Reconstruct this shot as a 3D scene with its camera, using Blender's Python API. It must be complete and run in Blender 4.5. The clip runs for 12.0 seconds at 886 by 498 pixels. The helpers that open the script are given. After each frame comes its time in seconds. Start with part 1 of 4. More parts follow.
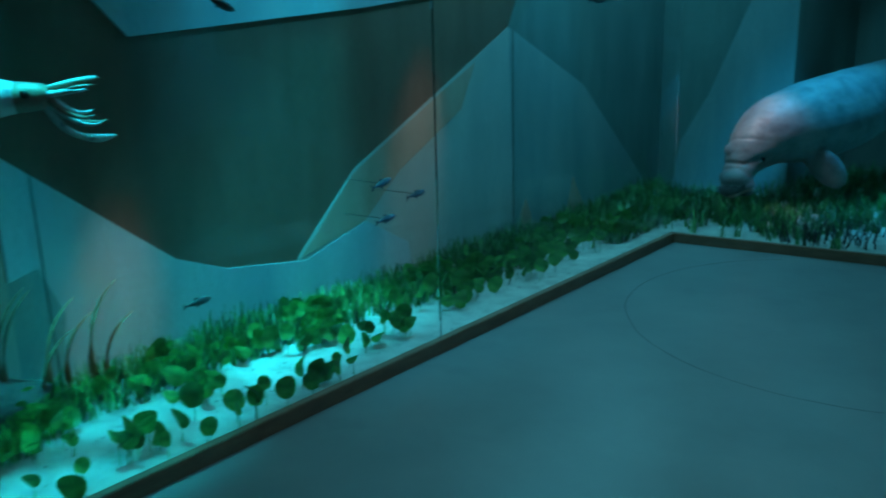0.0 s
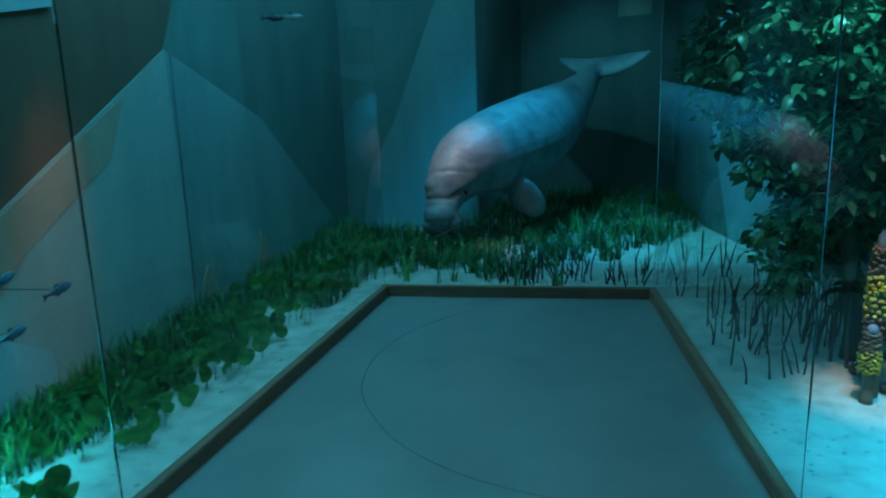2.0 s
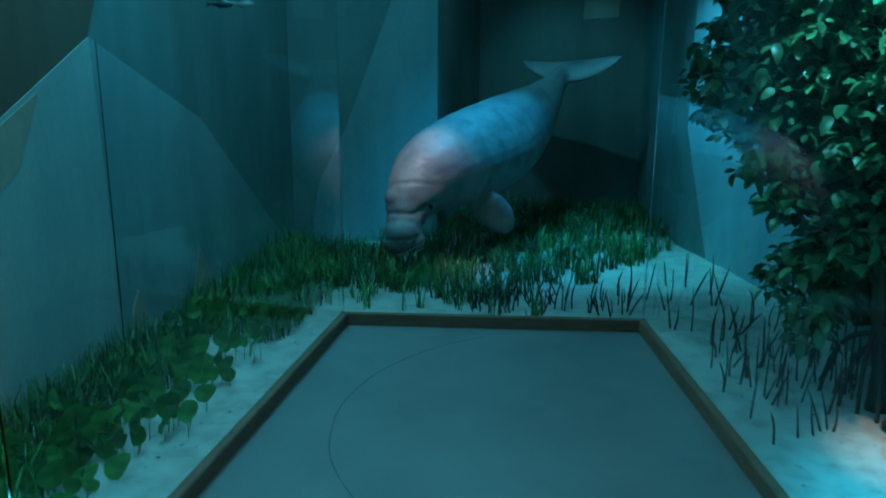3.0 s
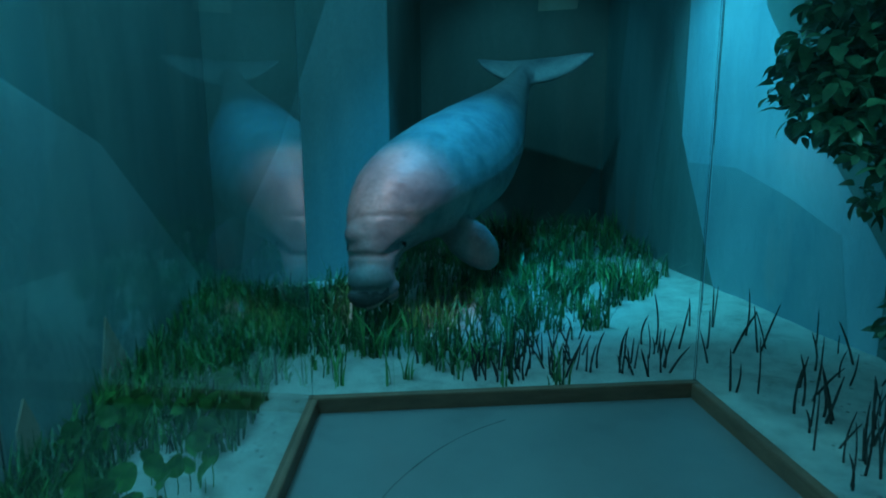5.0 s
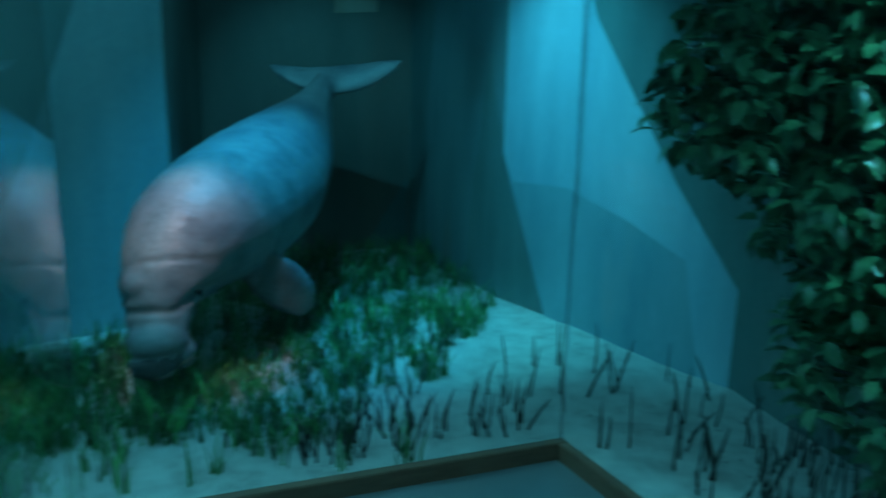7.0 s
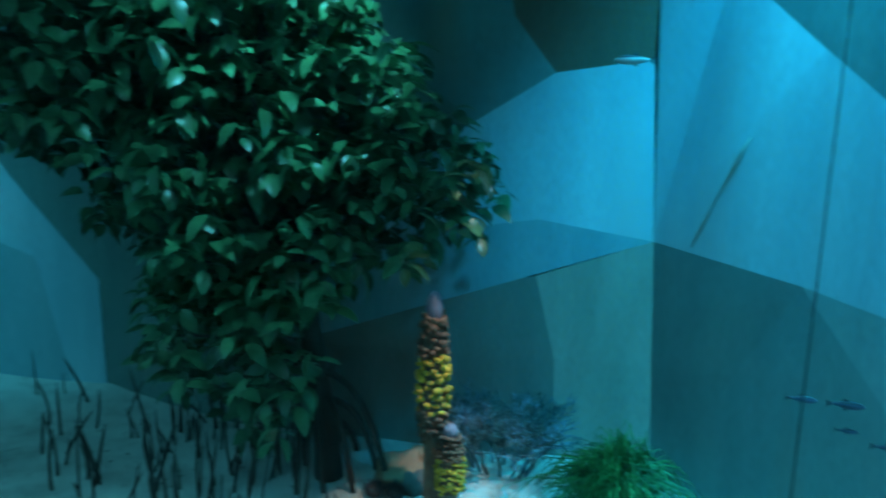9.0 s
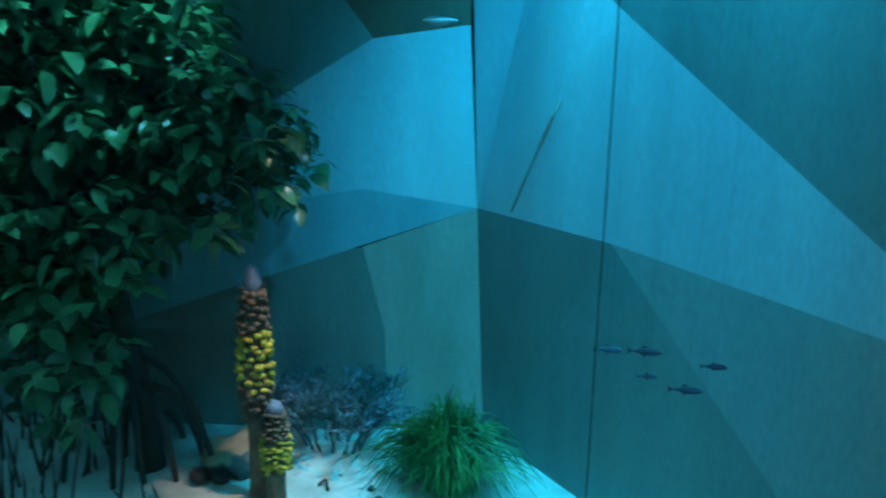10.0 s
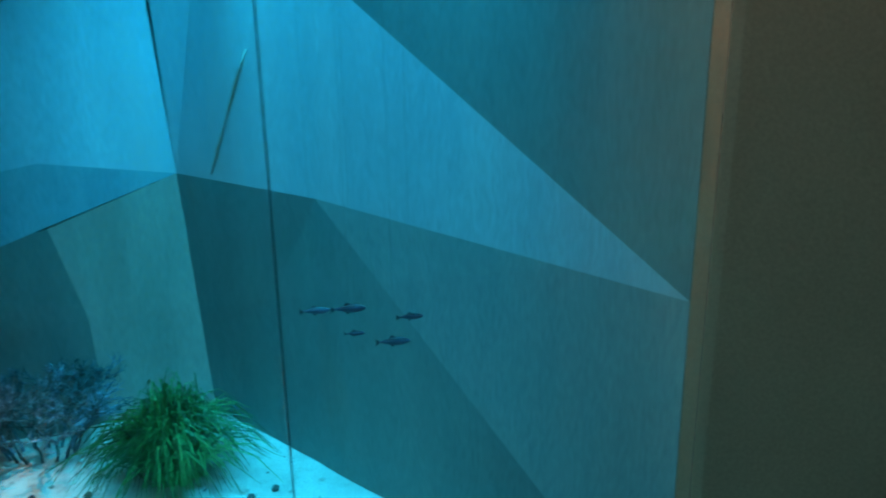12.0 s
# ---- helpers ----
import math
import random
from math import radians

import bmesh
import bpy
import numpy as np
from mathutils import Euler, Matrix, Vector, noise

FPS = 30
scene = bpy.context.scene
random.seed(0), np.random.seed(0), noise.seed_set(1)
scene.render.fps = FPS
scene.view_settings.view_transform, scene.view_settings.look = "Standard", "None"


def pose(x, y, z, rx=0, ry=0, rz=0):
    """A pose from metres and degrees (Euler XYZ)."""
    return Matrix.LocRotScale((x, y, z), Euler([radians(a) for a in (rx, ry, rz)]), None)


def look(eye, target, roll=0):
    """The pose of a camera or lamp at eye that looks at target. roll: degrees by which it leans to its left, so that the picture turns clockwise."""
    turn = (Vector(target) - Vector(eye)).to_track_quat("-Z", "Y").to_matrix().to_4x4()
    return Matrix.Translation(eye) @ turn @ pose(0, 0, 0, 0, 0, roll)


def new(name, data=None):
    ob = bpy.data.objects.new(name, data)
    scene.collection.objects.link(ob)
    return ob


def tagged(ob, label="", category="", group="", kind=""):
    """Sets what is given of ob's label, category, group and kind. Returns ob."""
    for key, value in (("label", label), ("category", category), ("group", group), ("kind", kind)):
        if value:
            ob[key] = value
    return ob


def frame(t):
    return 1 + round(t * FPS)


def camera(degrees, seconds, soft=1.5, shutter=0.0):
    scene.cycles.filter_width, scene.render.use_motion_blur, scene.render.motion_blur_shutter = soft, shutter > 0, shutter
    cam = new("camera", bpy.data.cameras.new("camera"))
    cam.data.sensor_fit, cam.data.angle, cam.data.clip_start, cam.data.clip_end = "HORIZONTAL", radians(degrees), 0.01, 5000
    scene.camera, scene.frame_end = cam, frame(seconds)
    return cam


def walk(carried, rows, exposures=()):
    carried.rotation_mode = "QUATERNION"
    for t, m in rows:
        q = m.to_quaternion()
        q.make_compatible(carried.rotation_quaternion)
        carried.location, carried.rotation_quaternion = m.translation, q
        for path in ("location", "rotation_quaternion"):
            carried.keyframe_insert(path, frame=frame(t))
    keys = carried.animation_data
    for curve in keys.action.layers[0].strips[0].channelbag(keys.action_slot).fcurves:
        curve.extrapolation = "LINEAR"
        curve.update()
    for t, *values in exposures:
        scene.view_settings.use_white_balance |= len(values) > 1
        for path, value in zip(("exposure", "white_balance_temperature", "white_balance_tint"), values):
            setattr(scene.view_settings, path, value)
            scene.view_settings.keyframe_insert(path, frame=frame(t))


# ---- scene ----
cam = camera(57.8, 12.0, 1.9, 0.6)
PATH = [
    (0, (1.883, -6.145, 1.598), (0.813, -4.532, 1.094), -1.5),
    (0.5, (1.785, -5.938, 1.588), (0.864, -4.233, 1.092), -1.2),
    (1, (1.643, -5.691, 1.59), (0.933, -3.882, 1.12), -0.8),
    (1.5, (1.402, -5.414, 1.592), (0.932, -3.527, 1.126), -1.3),
    (2, (1.198, -5.179, 1.605), (0.899, -3.259, 1.134), -1.8),
    (2.5, (1.05, -4.883, 1.619), (0.855, -2.952, 1.136), -0.8),
    (3, (0.854, -4.584, 1.629), (0.739, -2.647, 1.147), 0.3),
    (3.2, (0.762, -4.47, 1.637), (0.678, -2.53, 1.155), 0.0),
    (5, (0.276, -3.412, 1.607), (0.445, -1.478, 1.126), -0.3),
    (5.5, (0.175, -3.123, 1.617), (0.448, -1.204, 1.123), -0.1),
    (6, (0.182, -2.834, 1.61), (0.509, -0.926, 1.106), 1.5),
    (6.5, (0.181, -2.687, 1.622), (0.622, -0.797, 1.139), 1.8),
    (6.8, (0.160, -2.640, 1.617), (0.756, -0.800, 1.144), 1.6),
    (7.2, (0.248, -2.624, 1.559), (1.087, -0.861, 1.122), 0.8),
    (7.5, (0.322, -2.596, 1.556), (1.388, -0.965, 1.108), 0.4),
    (7.7, (0.385, -2.577, 1.531), (1.588, -1.042, 1.085), 0.6),
    (9.3, (0.445, -2.635, 1.470), (2.247, -1.890, 1.025), 1.0),
    (9.5, (0.469, -2.673, 1.448), (2.293, -1.985, 1.000), 1.1),
    (10, (0.505, -2.711, 1.432), (2.375, -2.181, 0.960), 1.1),
    (10.5, (0.534, -2.741, 1.422), (2.440, -2.393, 0.926), 1.3),
    (11, (0.550, -2.761, 1.426), (2.474, -2.622, 0.895), 1.1),
    (11.5, (0.568, -2.798, 1.426), (2.493, -2.761, 0.884), 0.4),
    (12, (0.640, -2.863, 1.424), (2.551, -2.910, 0.835), -0.9),
]
walk(cam, [(t, look(e, g, r)) for t, e, g, r in PATH])


# ---- world and light ----
world = bpy.data.worlds.new("hall_dark")
scene.world = world
world.use_nodes = True
world.node_tree.nodes["Background"].inputs[0].default_value = (0.02, 0.12, 0.14, 1)
world.node_tree.nodes["Background"].inputs[1].default_value = 0.02

CYAN = (0.02, 0.66, 1.0)
TEAL = (0.085, 0.59, 0.82)
BLUE = (0.01, 0.60, 1.0)
AISLE = (0.215, 0.62, 0.745)


def spot(name, eye, target, watts, colour, degrees, blend=0.6, size=0.06):
    d = bpy.data.lights.new(name, "SPOT")
    d.energy, d.color, d.spot_size, d.spot_blend, d.shadow_soft_size = watts, colour, radians(degrees), blend, size
    ob = new(name, d)
    ob.matrix_world = look(eye, target)
    return ob


def area(name, eye, watts, colour, sx, sy, spread=180):
    d = bpy.data.lights.new(name, "AREA")
    d.shape, d.size, d.size_y, d.energy, d.color, d.spread = "RECTANGLE", sx, sy, watts, colour, radians(spread)
    ob = new(name, d)
    ob.matrix_world = Matrix.Translation(eye)
    return ob


# strip lights under the ceiling of each display, and spots on the figures
area("strip_light_left_bed", (-0.7, -0.3, 2.9), 42, TEAL, 0.5, 5.0, 150)
area("strip_light_far_bed", (0.9, 1.5, 2.9), 8.5, TEAL, 1.1, 0.6)
area("strip_light_right_bed", (2.3, -2.4, 2.9), 3, TEAL, 0.4, 1.6)
area("strip_light_aisle", (0.9, -3.4, 2.9), 11.5, AISLE, 1.2, 4.0, 105)
area("strip_light_left_sand", (-1.12, -3.9, 2.88), 16, (0.01, 0.80, 1.0), 0.12, 3.0, 24)
spot("spot_light_sand", (-1.25, -4.3, 2.8), (-1.06, -4.4, 0.0), 260, (0.01, 0.80, 1.0), 32, 0.9)
spot("spot_light_warm_foot", (-0.45, -3.6, 2.85), (-1.46, -3.95, 0.32), 90, (1.0, 0.5, 0.34), 14, 1.0)
spot("spot_light_sand_middle", (-0.6, -3.0, 2.8), (-1.0, -2.8, 0.0), 60, CYAN, 48, 0.8)
spot("spot_light_band", (-0.75, -2.9, 2.85), (-1.35, -2.9, 2.1), 30, CYAN, 60)
spot("spot_light_head", (0.1, 0.15, 2.85), (0.41, 1.10, 0.68), 132, (1.0, 0.80, 0.88), 22, 1.0, 0.10)
spot("spot_light_back", (0.85, 1.1, 2.9), (0.85, 1.62, 0.9), 270, (0.01, 0.50, 1.0), 60, 1.0, 0.2)
spot("spot_light_tail", (1.19, 1.98, 2.9), (1.75, 3.6, 0.75), 60, (0.05, 0.54, 0.78), 66, 0.8, 0.03)
spot("spot_light_wall", (1.35, 1.25, 2.88), (2.62, 1.5, 1.15), 195, (0.05, 0.64, 0.93), 60, 1.0, 0.15)
spot("spot_light_meadow", (1.75, 0.7, 2.85), (1.9, 1.4, 0), 130, (0.05, 0.72, 0.95), 36, 0.9)
spot("spot_light_warm_wall", (-0.55, -1.5, 2.85), (-1.2, -1.75, 0.85), 55, (1.0, 0.55, 0.36), 19, 1.0)
spot("spot_light_right_sand", (2.72, -2.6, 2.85), (2.64, -2.06, 0), 430, (0.02, 0.62, 0.97), 34, 0.9)
spot("spot_light_corner", (2.2, -2.8, 2.9), (2.85, -2.78, 1.75), 370, (0.01, 0.55, 1.0), 78, 0.9)
spot("spot_light_crown", (2.0, -2.05, 2.9), (2.42, -1.08, 1.64), 320, (0.13, 0.78, 0.95), 39, 1.0)
spot("spot_light_sponge", (2.3, -2.4, 2.85), (2.60, -1.62, 0.35), 150, (1.0, 0.74, 0.55), 17, 0.9)
spot("spot_light_end_wall", (1.2, -3.0, 2.9), (2.06, -3.6, 1.2), 20, (1.0, 0.82, 0.62), 34, 0.9)

# ---- materials ----


def mat(name, ramp, scale=8.0, rough=0.7, bump=0.15, fine=60.0, metal=0.0, coat=0.0, stretch=(1, 1, 1), wear=None, rand=0.0, spec=0.5, per_island=False, thin=0.0):
    """Procedural paint, stone or plant skin: colour ramp over two noises, fine bump, patches of wear, change from piece to piece."""
    m = bpy.data.materials.new(name)
    m.use_nodes = True
    t = m.node_tree
    n, l = t.nodes, t.links
    b = n["Principled BSDF"]
    tc = n.new("ShaderNodeTexCoord")
    mp = n.new("ShaderNodeMapping")
    mp.inputs["Scale"].default_value = stretch
    l.new(tc.outputs["Object"], mp.inputs["Vector"])
    a = n.new("ShaderNodeTexNoise")
    a.inputs["Scale"].default_value, a.inputs["Detail"].default_value, a.inputs["Roughness"].default_value = scale, 6, 0.6
    l.new(mp.outputs[0], a.inputs["Vector"])
    r = n.new("ShaderNodeValToRGB")
    r.color_ramp.elements[0].position, r.color_ramp.elements[1].position = 0.3, 0.7
    r.color_ramp.elements[0].color, r.color_ramp.elements[1].color = (*ramp[0], 1), (*ramp[-1], 1)
    for i, c in enumerate(ramp[1:-1]):
        r.color_ramp.elements.new(0.3 + 0.4 * (i + 1) / (len(ramp) - 1)).color = (*c, 1)
    f = n.new("ShaderNodeTexNoise")
    f.inputs["Scale"].default_value, f.inputs["Detail"].default_value = fine, 4
    l.new(mp.outputs[0], f.inputs["Vector"])
    l.new(a.outputs["Fac"], r.inputs[0])
    col = r.outputs[0]
    hs = n.new("ShaderNodeHueSaturation")
    ma = n.new("ShaderNodeMath")
    ma.operation, ma.inputs[1].default_value, ma.inputs[2].default_value = "MULTIPLY_ADD", 0.5, 0.75
    l.new(f.outputs["Fac"], ma.inputs[0])
    l.new(ma.outputs[0], hs.inputs["Value"])
    l.new(col, hs.inputs["Color"])
    col = hs.outputs[0]
    if rand:
        h2 = n.new("ShaderNodeHueSaturation")
        src = n.new("ShaderNodeNewGeometry").outputs["Random Per Island"] if per_island else n.new("ShaderNodeObjectInfo").outputs["Random"]
        m2 = n.new("ShaderNodeMath")
        m2.operation, m2.inputs[1].default_value, m2.inputs[2].default_value = "MULTIPLY_ADD", 2 * rand, 1 - rand
        l.new(src, m2.inputs[0])
        l.new(m2.outputs[0], h2.inputs["Value"])
        l.new(col, h2.inputs["Color"])
        col = h2.outputs[0]
    if wear:
        w = n.new("ShaderNodeTexNoise")
        w.inputs["Scale"].default_value, w.inputs["Detail"].default_value = wear[1], 5
        l.new(mp.outputs[0], w.inputs["Vector"])
        wr = n.new("ShaderNodeValToRGB")
        wr.color_ramp.elements[0].position, wr.color_ramp.elements[1].position = wear[2], wear[2] + 0.18
        mx = n.new("ShaderNodeMix")
        mx.data_type = "RGBA"
        l.new(w.outputs["Fac"], wr.inputs[0])
        l.new(wr.outputs[0], mx.inputs[0])
        l.new(col, mx.inputs[6])
        mx.inputs[7].default_value = (*wear[0], 1)
        col = mx.outputs[2]
    l.new(col, b.inputs["Base Color"])
    b.inputs["Roughness"].default_value, b.inputs["Metallic"].default_value = rough, metal
    b.inputs["Specular IOR Level"].default_value = spec
    b.inputs["Coat Weight"].default_value = coat
    bp = n.new("ShaderNodeBump")
    bp.inputs["Strength"].default_value, bp.inputs["Distance"].default_value = bump, 0.01
    l.new(f.outputs["Fac"], bp.inputs["Height"])
    l.new(bp.outputs[0], b.inputs["Normal"])
    if thin:  # light passes through leaves
        tr = n.new("ShaderNodeBsdfTranslucent")
        mi = n.new("ShaderNodeMixShader")
        mi.inputs[0].default_value = thin
        l.new(col, tr.inputs["Color"])
        l.new(b.outputs[0], mi.inputs[1])
        l.new(tr.outputs[0], mi.inputs[2])
        l.new(mi.outputs[0], n["Material Output"].inputs[0])
    return m


UP = (1.6, 1.6, 0.35)  # brush strokes run up the walls
M_DARK = mat("dark_olive_paint", [(0.15, 0.085, 0.06), (0.22, 0.13, 0.095)], 1.6, 0.85, 0.2, 90, stretch=UP)
M_DTEAL = mat("dark_teal_paint", [(0.10, 0.17, 0.165), (0.17, 0.25, 0.235)], 2.0, 0.85, 0.2, 90, stretch=UP)
M_MID = mat("middle_grey_paint", [(0.13, 0.21, 0.215), (0.20, 0.29, 0.285)], 2.0, 0.85, 0.2, 90, stretch=UP, wear=((0.30, 0.20, 0.14), 1.2, 0.6))
M_LIGHT = mat("pale_grey_paint", [(0.29, 0.39, 0.39), (0.43, 0.51, 0.49)], 1.8, 0.85, 0.2, 90, stretch=UP, wear=((0.46, 0.32, 0.24), 0.9, 0.58))
M_PALE = mat("pale_blue_paint", [(0.22, 0.42, 0.50), (0.47, 0.65, 0.69)], 1.3, 0.85, 0.2, 90, stretch=UP, wear=((0.50, 0.52, 0.52), 1.1, 0.58))
M_SOFT = mat("soft_grey_paint", [(0.18, 0.29, 0.30), (0.28, 0.38, 0.38)], 1.8, 0.85, 0.2, 90, stretch=UP, wear=((0.36, 0.27, 0.21), 0.9, 0.62))
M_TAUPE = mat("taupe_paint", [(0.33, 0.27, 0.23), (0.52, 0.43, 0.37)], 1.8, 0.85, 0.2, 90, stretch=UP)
M_SHADE = mat("shaded_taupe_paint", [(0.15, 0.15, 0.135), (0.25, 0.24, 0.215)], 1.6, 0.85, 0.2, 90, stretch=UP)
M_BACK = mat("grey_brown_paint", [(0.16, 0.15, 0.13), (0.23, 0.21, 0.18)], 2.0, 0.85, 0.2, 90, stretch=UP)
M_HAZE = mat("hazy_blue_paint", [(0.17, 0.33, 0.38), (0.30, 0.46, 0.50)], 1.8, 0.85, 0.2, 90, stretch=UP, wear=((0.44, 0.42, 0.40), 1.4, 0.58))
M_FISHB = mat("blue_fish_paint", [(0.03, 0.05, 0.10), (0.16, 0.20, 0.30)], 12.0, 0.35, 0.1, 90)
M_BROWN = mat("brown_earth_paint", [(0.40, 0.29, 0.22), (0.54, 0.41, 0.33)], 2.0, 0.85, 0.2, 90, stretch=UP)
M_PANEL = mat("brown_wall_paint", [(0.34, 0.19, 0.115), (0.39, 0.22, 0.135)], 3.0, 0.85, 0.08, 120)
M_CEIL = mat("black_ceiling_paint", [(0.02, 0.02, 0.02), (0.03, 0.03, 0.03)], 4.0, 0.9)
M_SAND = mat("white_sand", [(0.42, 0.40, 0.36), (0.58, 0.56, 0.51), (0.68, 0.66, 0.60)], 9.0, 0.95, 0.6, 160, wear=((0.30, 0.27, 0.23), 5.0, 0.66))
M_FLOOR = mat("grey_polished_floor", [(0.18, 0.19, 0.19), (0.235, 0.245, 0.24)], 1.6, 0.36, 0.03, 220, wear=((0.165, 0.175, 0.175), 2.2, 0.6))
M_LINE = mat("dark_floor_joint", [(0.08, 0.085, 0.085), (0.19, 0.20, 0.20)], 9, 0.8)
M_KERB = mat("brown_wood_kerb", [(0.22, 0.095, 0.055), (0.33, 0.15, 0.09)], 6.0, 0.55, 0.15, 60, stretch=(1, 1, 5), rand=0.1)
M_GAP = mat("dark_silicone", [(0.015, 0.015, 0.015), (0.03, 0.03, 0.03)], 30, 0.5)
M_SKIN = mat("grey_moulded_skin", [(0.12, 0.125, 0.14), (0.20, 0.20, 0.21), (0.28, 0.26, 0.255)], 4.5, 0.46, 0.35, 55, wear=((0.12, 0.125, 0.14), 7.0, 0.56))
M_EYE = mat("black_eye", [(0.01, 0.01, 0.01), (0.015, 0.015, 0.015)], 10, 0.2)
M_MOUTH = mat("pinkish_lip", [(0.45, 0.27, 0.24), (0.52, 0.34, 0.30)], 14, 0.5)
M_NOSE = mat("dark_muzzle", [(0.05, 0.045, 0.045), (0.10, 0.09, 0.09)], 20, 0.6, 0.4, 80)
M_GRASS = mat("green_seagrass", [(0.02, 0.09, 0.03), (0.05, 0.19, 0.05), (0.12, 0.34, 0.10)], 3.0, 0.38, 0.05, 40, rand=0.8, per_island=True)
M_LEAF = mat("green_leaf", [(0.035, 0.16, 0.04), (0.07, 0.27, 0.06), (0.12, 0.38, 0.09)], 14.0, 0.42, 0.1, 70, rand=0.45, thin=0.4)
M_TREE = mat("mangrove_leaf", [(0.03, 0.10, 0.05), (0.06, 0.17, 0.08), (0.10, 0.24, 0.11)], 10.0, 0.33, 0.1, 60, rand=0.5, thin=0.15)
M_TREEJ = mat("mangrove_leaf_crown", [(0.03, 0.10, 0.05), (0.06, 0.17, 0.08), (0.10, 0.24, 0.11)], 10.0, 0.33, 0.1, 60, rand=0.5, per_island=True, thin=0.15)
M_BARK = mat("dark_bark", [(0.03, 0.025, 0.02), (0.07, 0.055, 0.045)], 12.0, 0.85, 0.6, 60, stretch=(1, 1, 0.3))
M_ROOT = mat("dark_root_bark", [(0.035, 0.028, 0.024), (0.08, 0.06, 0.05)], 18.0, 0.85, 0.5, 90, rand=0.4)
M_YEL = mat("yellow_sponge", [(0.56, 0.26, 0.02), (0.78, 0.48, 0.05)], 18.0, 0.7, 0.4, 80, rand=0.25)
M_SPBR = mat("brown_sponge", [(0.12, 0.05, 0.035), (0.26, 0.13, 0.08)], 16.0, 0.8, 0.5, 60, rand=0.2)
M_TIP = mat("grey_violet_tip", [(0.20, 0.16, 0.22), (0.30, 0.26, 0.33)], 14.0, 0.6)
M_CORAL = mat("pale_blue_coral", [(0.025, 0.045, 0.04), (0.07, 0.11, 0.12), (0.26, 0.32, 0.42)], 9.0, 0.8, 0.4, 60, rand=0.5, per_island=True)
M_TUFT = mat("bright_green_weed", [(0.015, 0.07, 0.018), (0.035, 0.15, 0.035), (0.09, 0.25, 0.07)], 5.0, 0.5, 0.1, 40, rand=0.7, per_island=True)
M_URCH = mat("dark_urchin", [(0.02, 0.018, 0.02), (0.05, 0.04, 0.045)], 20.0, 0.6)
M_ROCK = mat("orange_rock", [(0.30, 0.14, 0.08), (0.46, 0.26, 0.16)], 8.0, 0.9, 0.6, 40)
M_DROCK = mat("dark_rock", [(0.06, 0.055, 0.05), (0.13, 0.11, 0.10)], 7.0, 0.9, 0.7, 40)
M_KELP = mat("brown_kelp", [(0.20, 0.11, 0.06), (0.42, 0.22, 0.12)], 5.0, 0.6, 0.2, 30, rand=0.4)
M_FISH = mat("silver_fish_paint", [(0.35, 0.38, 0.42), (0.62, 0.63, 0.64)], 12.0, 0.3, 0.1, 90, metal=0.3)
M_FISHD = mat("dark_fish_back", [(0.03, 0.035, 0.05), (0.07, 0.08, 0.10)], 12.0, 0.35, 0.1, 90)
M_SQUID = mat("pale_squid_skin", [(0.50, 0.55, 0.60), (0.72, 0.73, 0.74)], 14.0, 0.4, 0.1, 60, wear=((0.22, 0.17, 0.20), 22.0, 0.50))
M_SQUIDB = mat("reddish_squid_arm", [(0.22, 0.07, 0.05), (0.42, 0.22, 0.17)], 9.0, 0.45, 0.1, 60)
M_SHELL = mat("shell_chips", [(0.20, 0.18, 0.16), (0.50, 0.46, 0.42)], 9.0, 0.8, 0.3, 60, rand=0.5, per_island=True)
M_WIRE = mat("thin_steel_wire", [(0.06, 0.06, 0.06), (0.10, 0.10, 0.10)], 20, 0.4, metal=0.8)


def glass_material():
    m = bpy.data.materials.new("clear_pane_glass")
    m.use_nodes = True
    t = m.node_tree
    n, l = t.nodes, t.links
    n.remove(n["Principled BSDF"])
    g = n.new("ShaderNodeBsdfGlass")
    g.inputs["Color"].default_value = (0.96, 0.99, 0.985, 1)
    g.inputs["Roughness"].default_value = 0.0
    g.inputs["IOR"].default_value = 1.22
    l.new(g.outputs[0], n["Material Output"].inputs[0])
    return m


M_GLASS = glass_material()

# ---- mesh tools ----


def smooth(me, on=True):
    me.polygons.foreach_set("use_smooth", [on] * len(me.polygons))


def thing(name, bm, material, label="", category="", group="", kind="", parent=None, soft=False):
    """Links a bmesh as one mesh object."""
    me = bpy.data.meshes.new(name)
    bm.normal_update()
    bm.to_mesh(me)
    bm.free()
    for m in material if isinstance(material, (list, tuple)) else [material]:
        me.materials.append(m)
    if soft:
        smooth(me)
    ob = new(name, me)
    if parent:
        ob.parent = parent
    return tagged(ob, label, category, group, kind)


def part(name, bm, material, parent, label="", soft=False):
    return thing(name, bm, material, label, parent=parent, soft=soft)


def root(name, m, label, category, group="", kind=""):
    ob = new(name)
    ob.empty_display_size = 0.05
    ob.matrix_world = m
    return tagged(ob, label, category, group, kind)


def slab(points, thick, push=None):
    """A solid slab on an outline of 3D points, thickened away from its normal or by the vector push."""
    pts = [Vector(p) for p in points]
    n = Vector()
    for a, b in zip(pts, pts[1:] + pts[:1]):
        n += a.cross(b)
    push = Vector(push) if push else n.normalized() * -thick
    bm = bmesh.new()
    top = [bm.verts.new(p) for p in pts]
    low = [bm.verts.new(p + push) for p in pts]
    bm.faces.new(top)
    bm.faces.new(low[::-1])
    for i in range(len(pts)):
        k = (i + 1) % len(pts)
        bm.faces.new((top[i], low[i], low[k], top[k]))
    bmesh.ops.recalc_face_normals(bm, faces=bm.faces)
    return bm


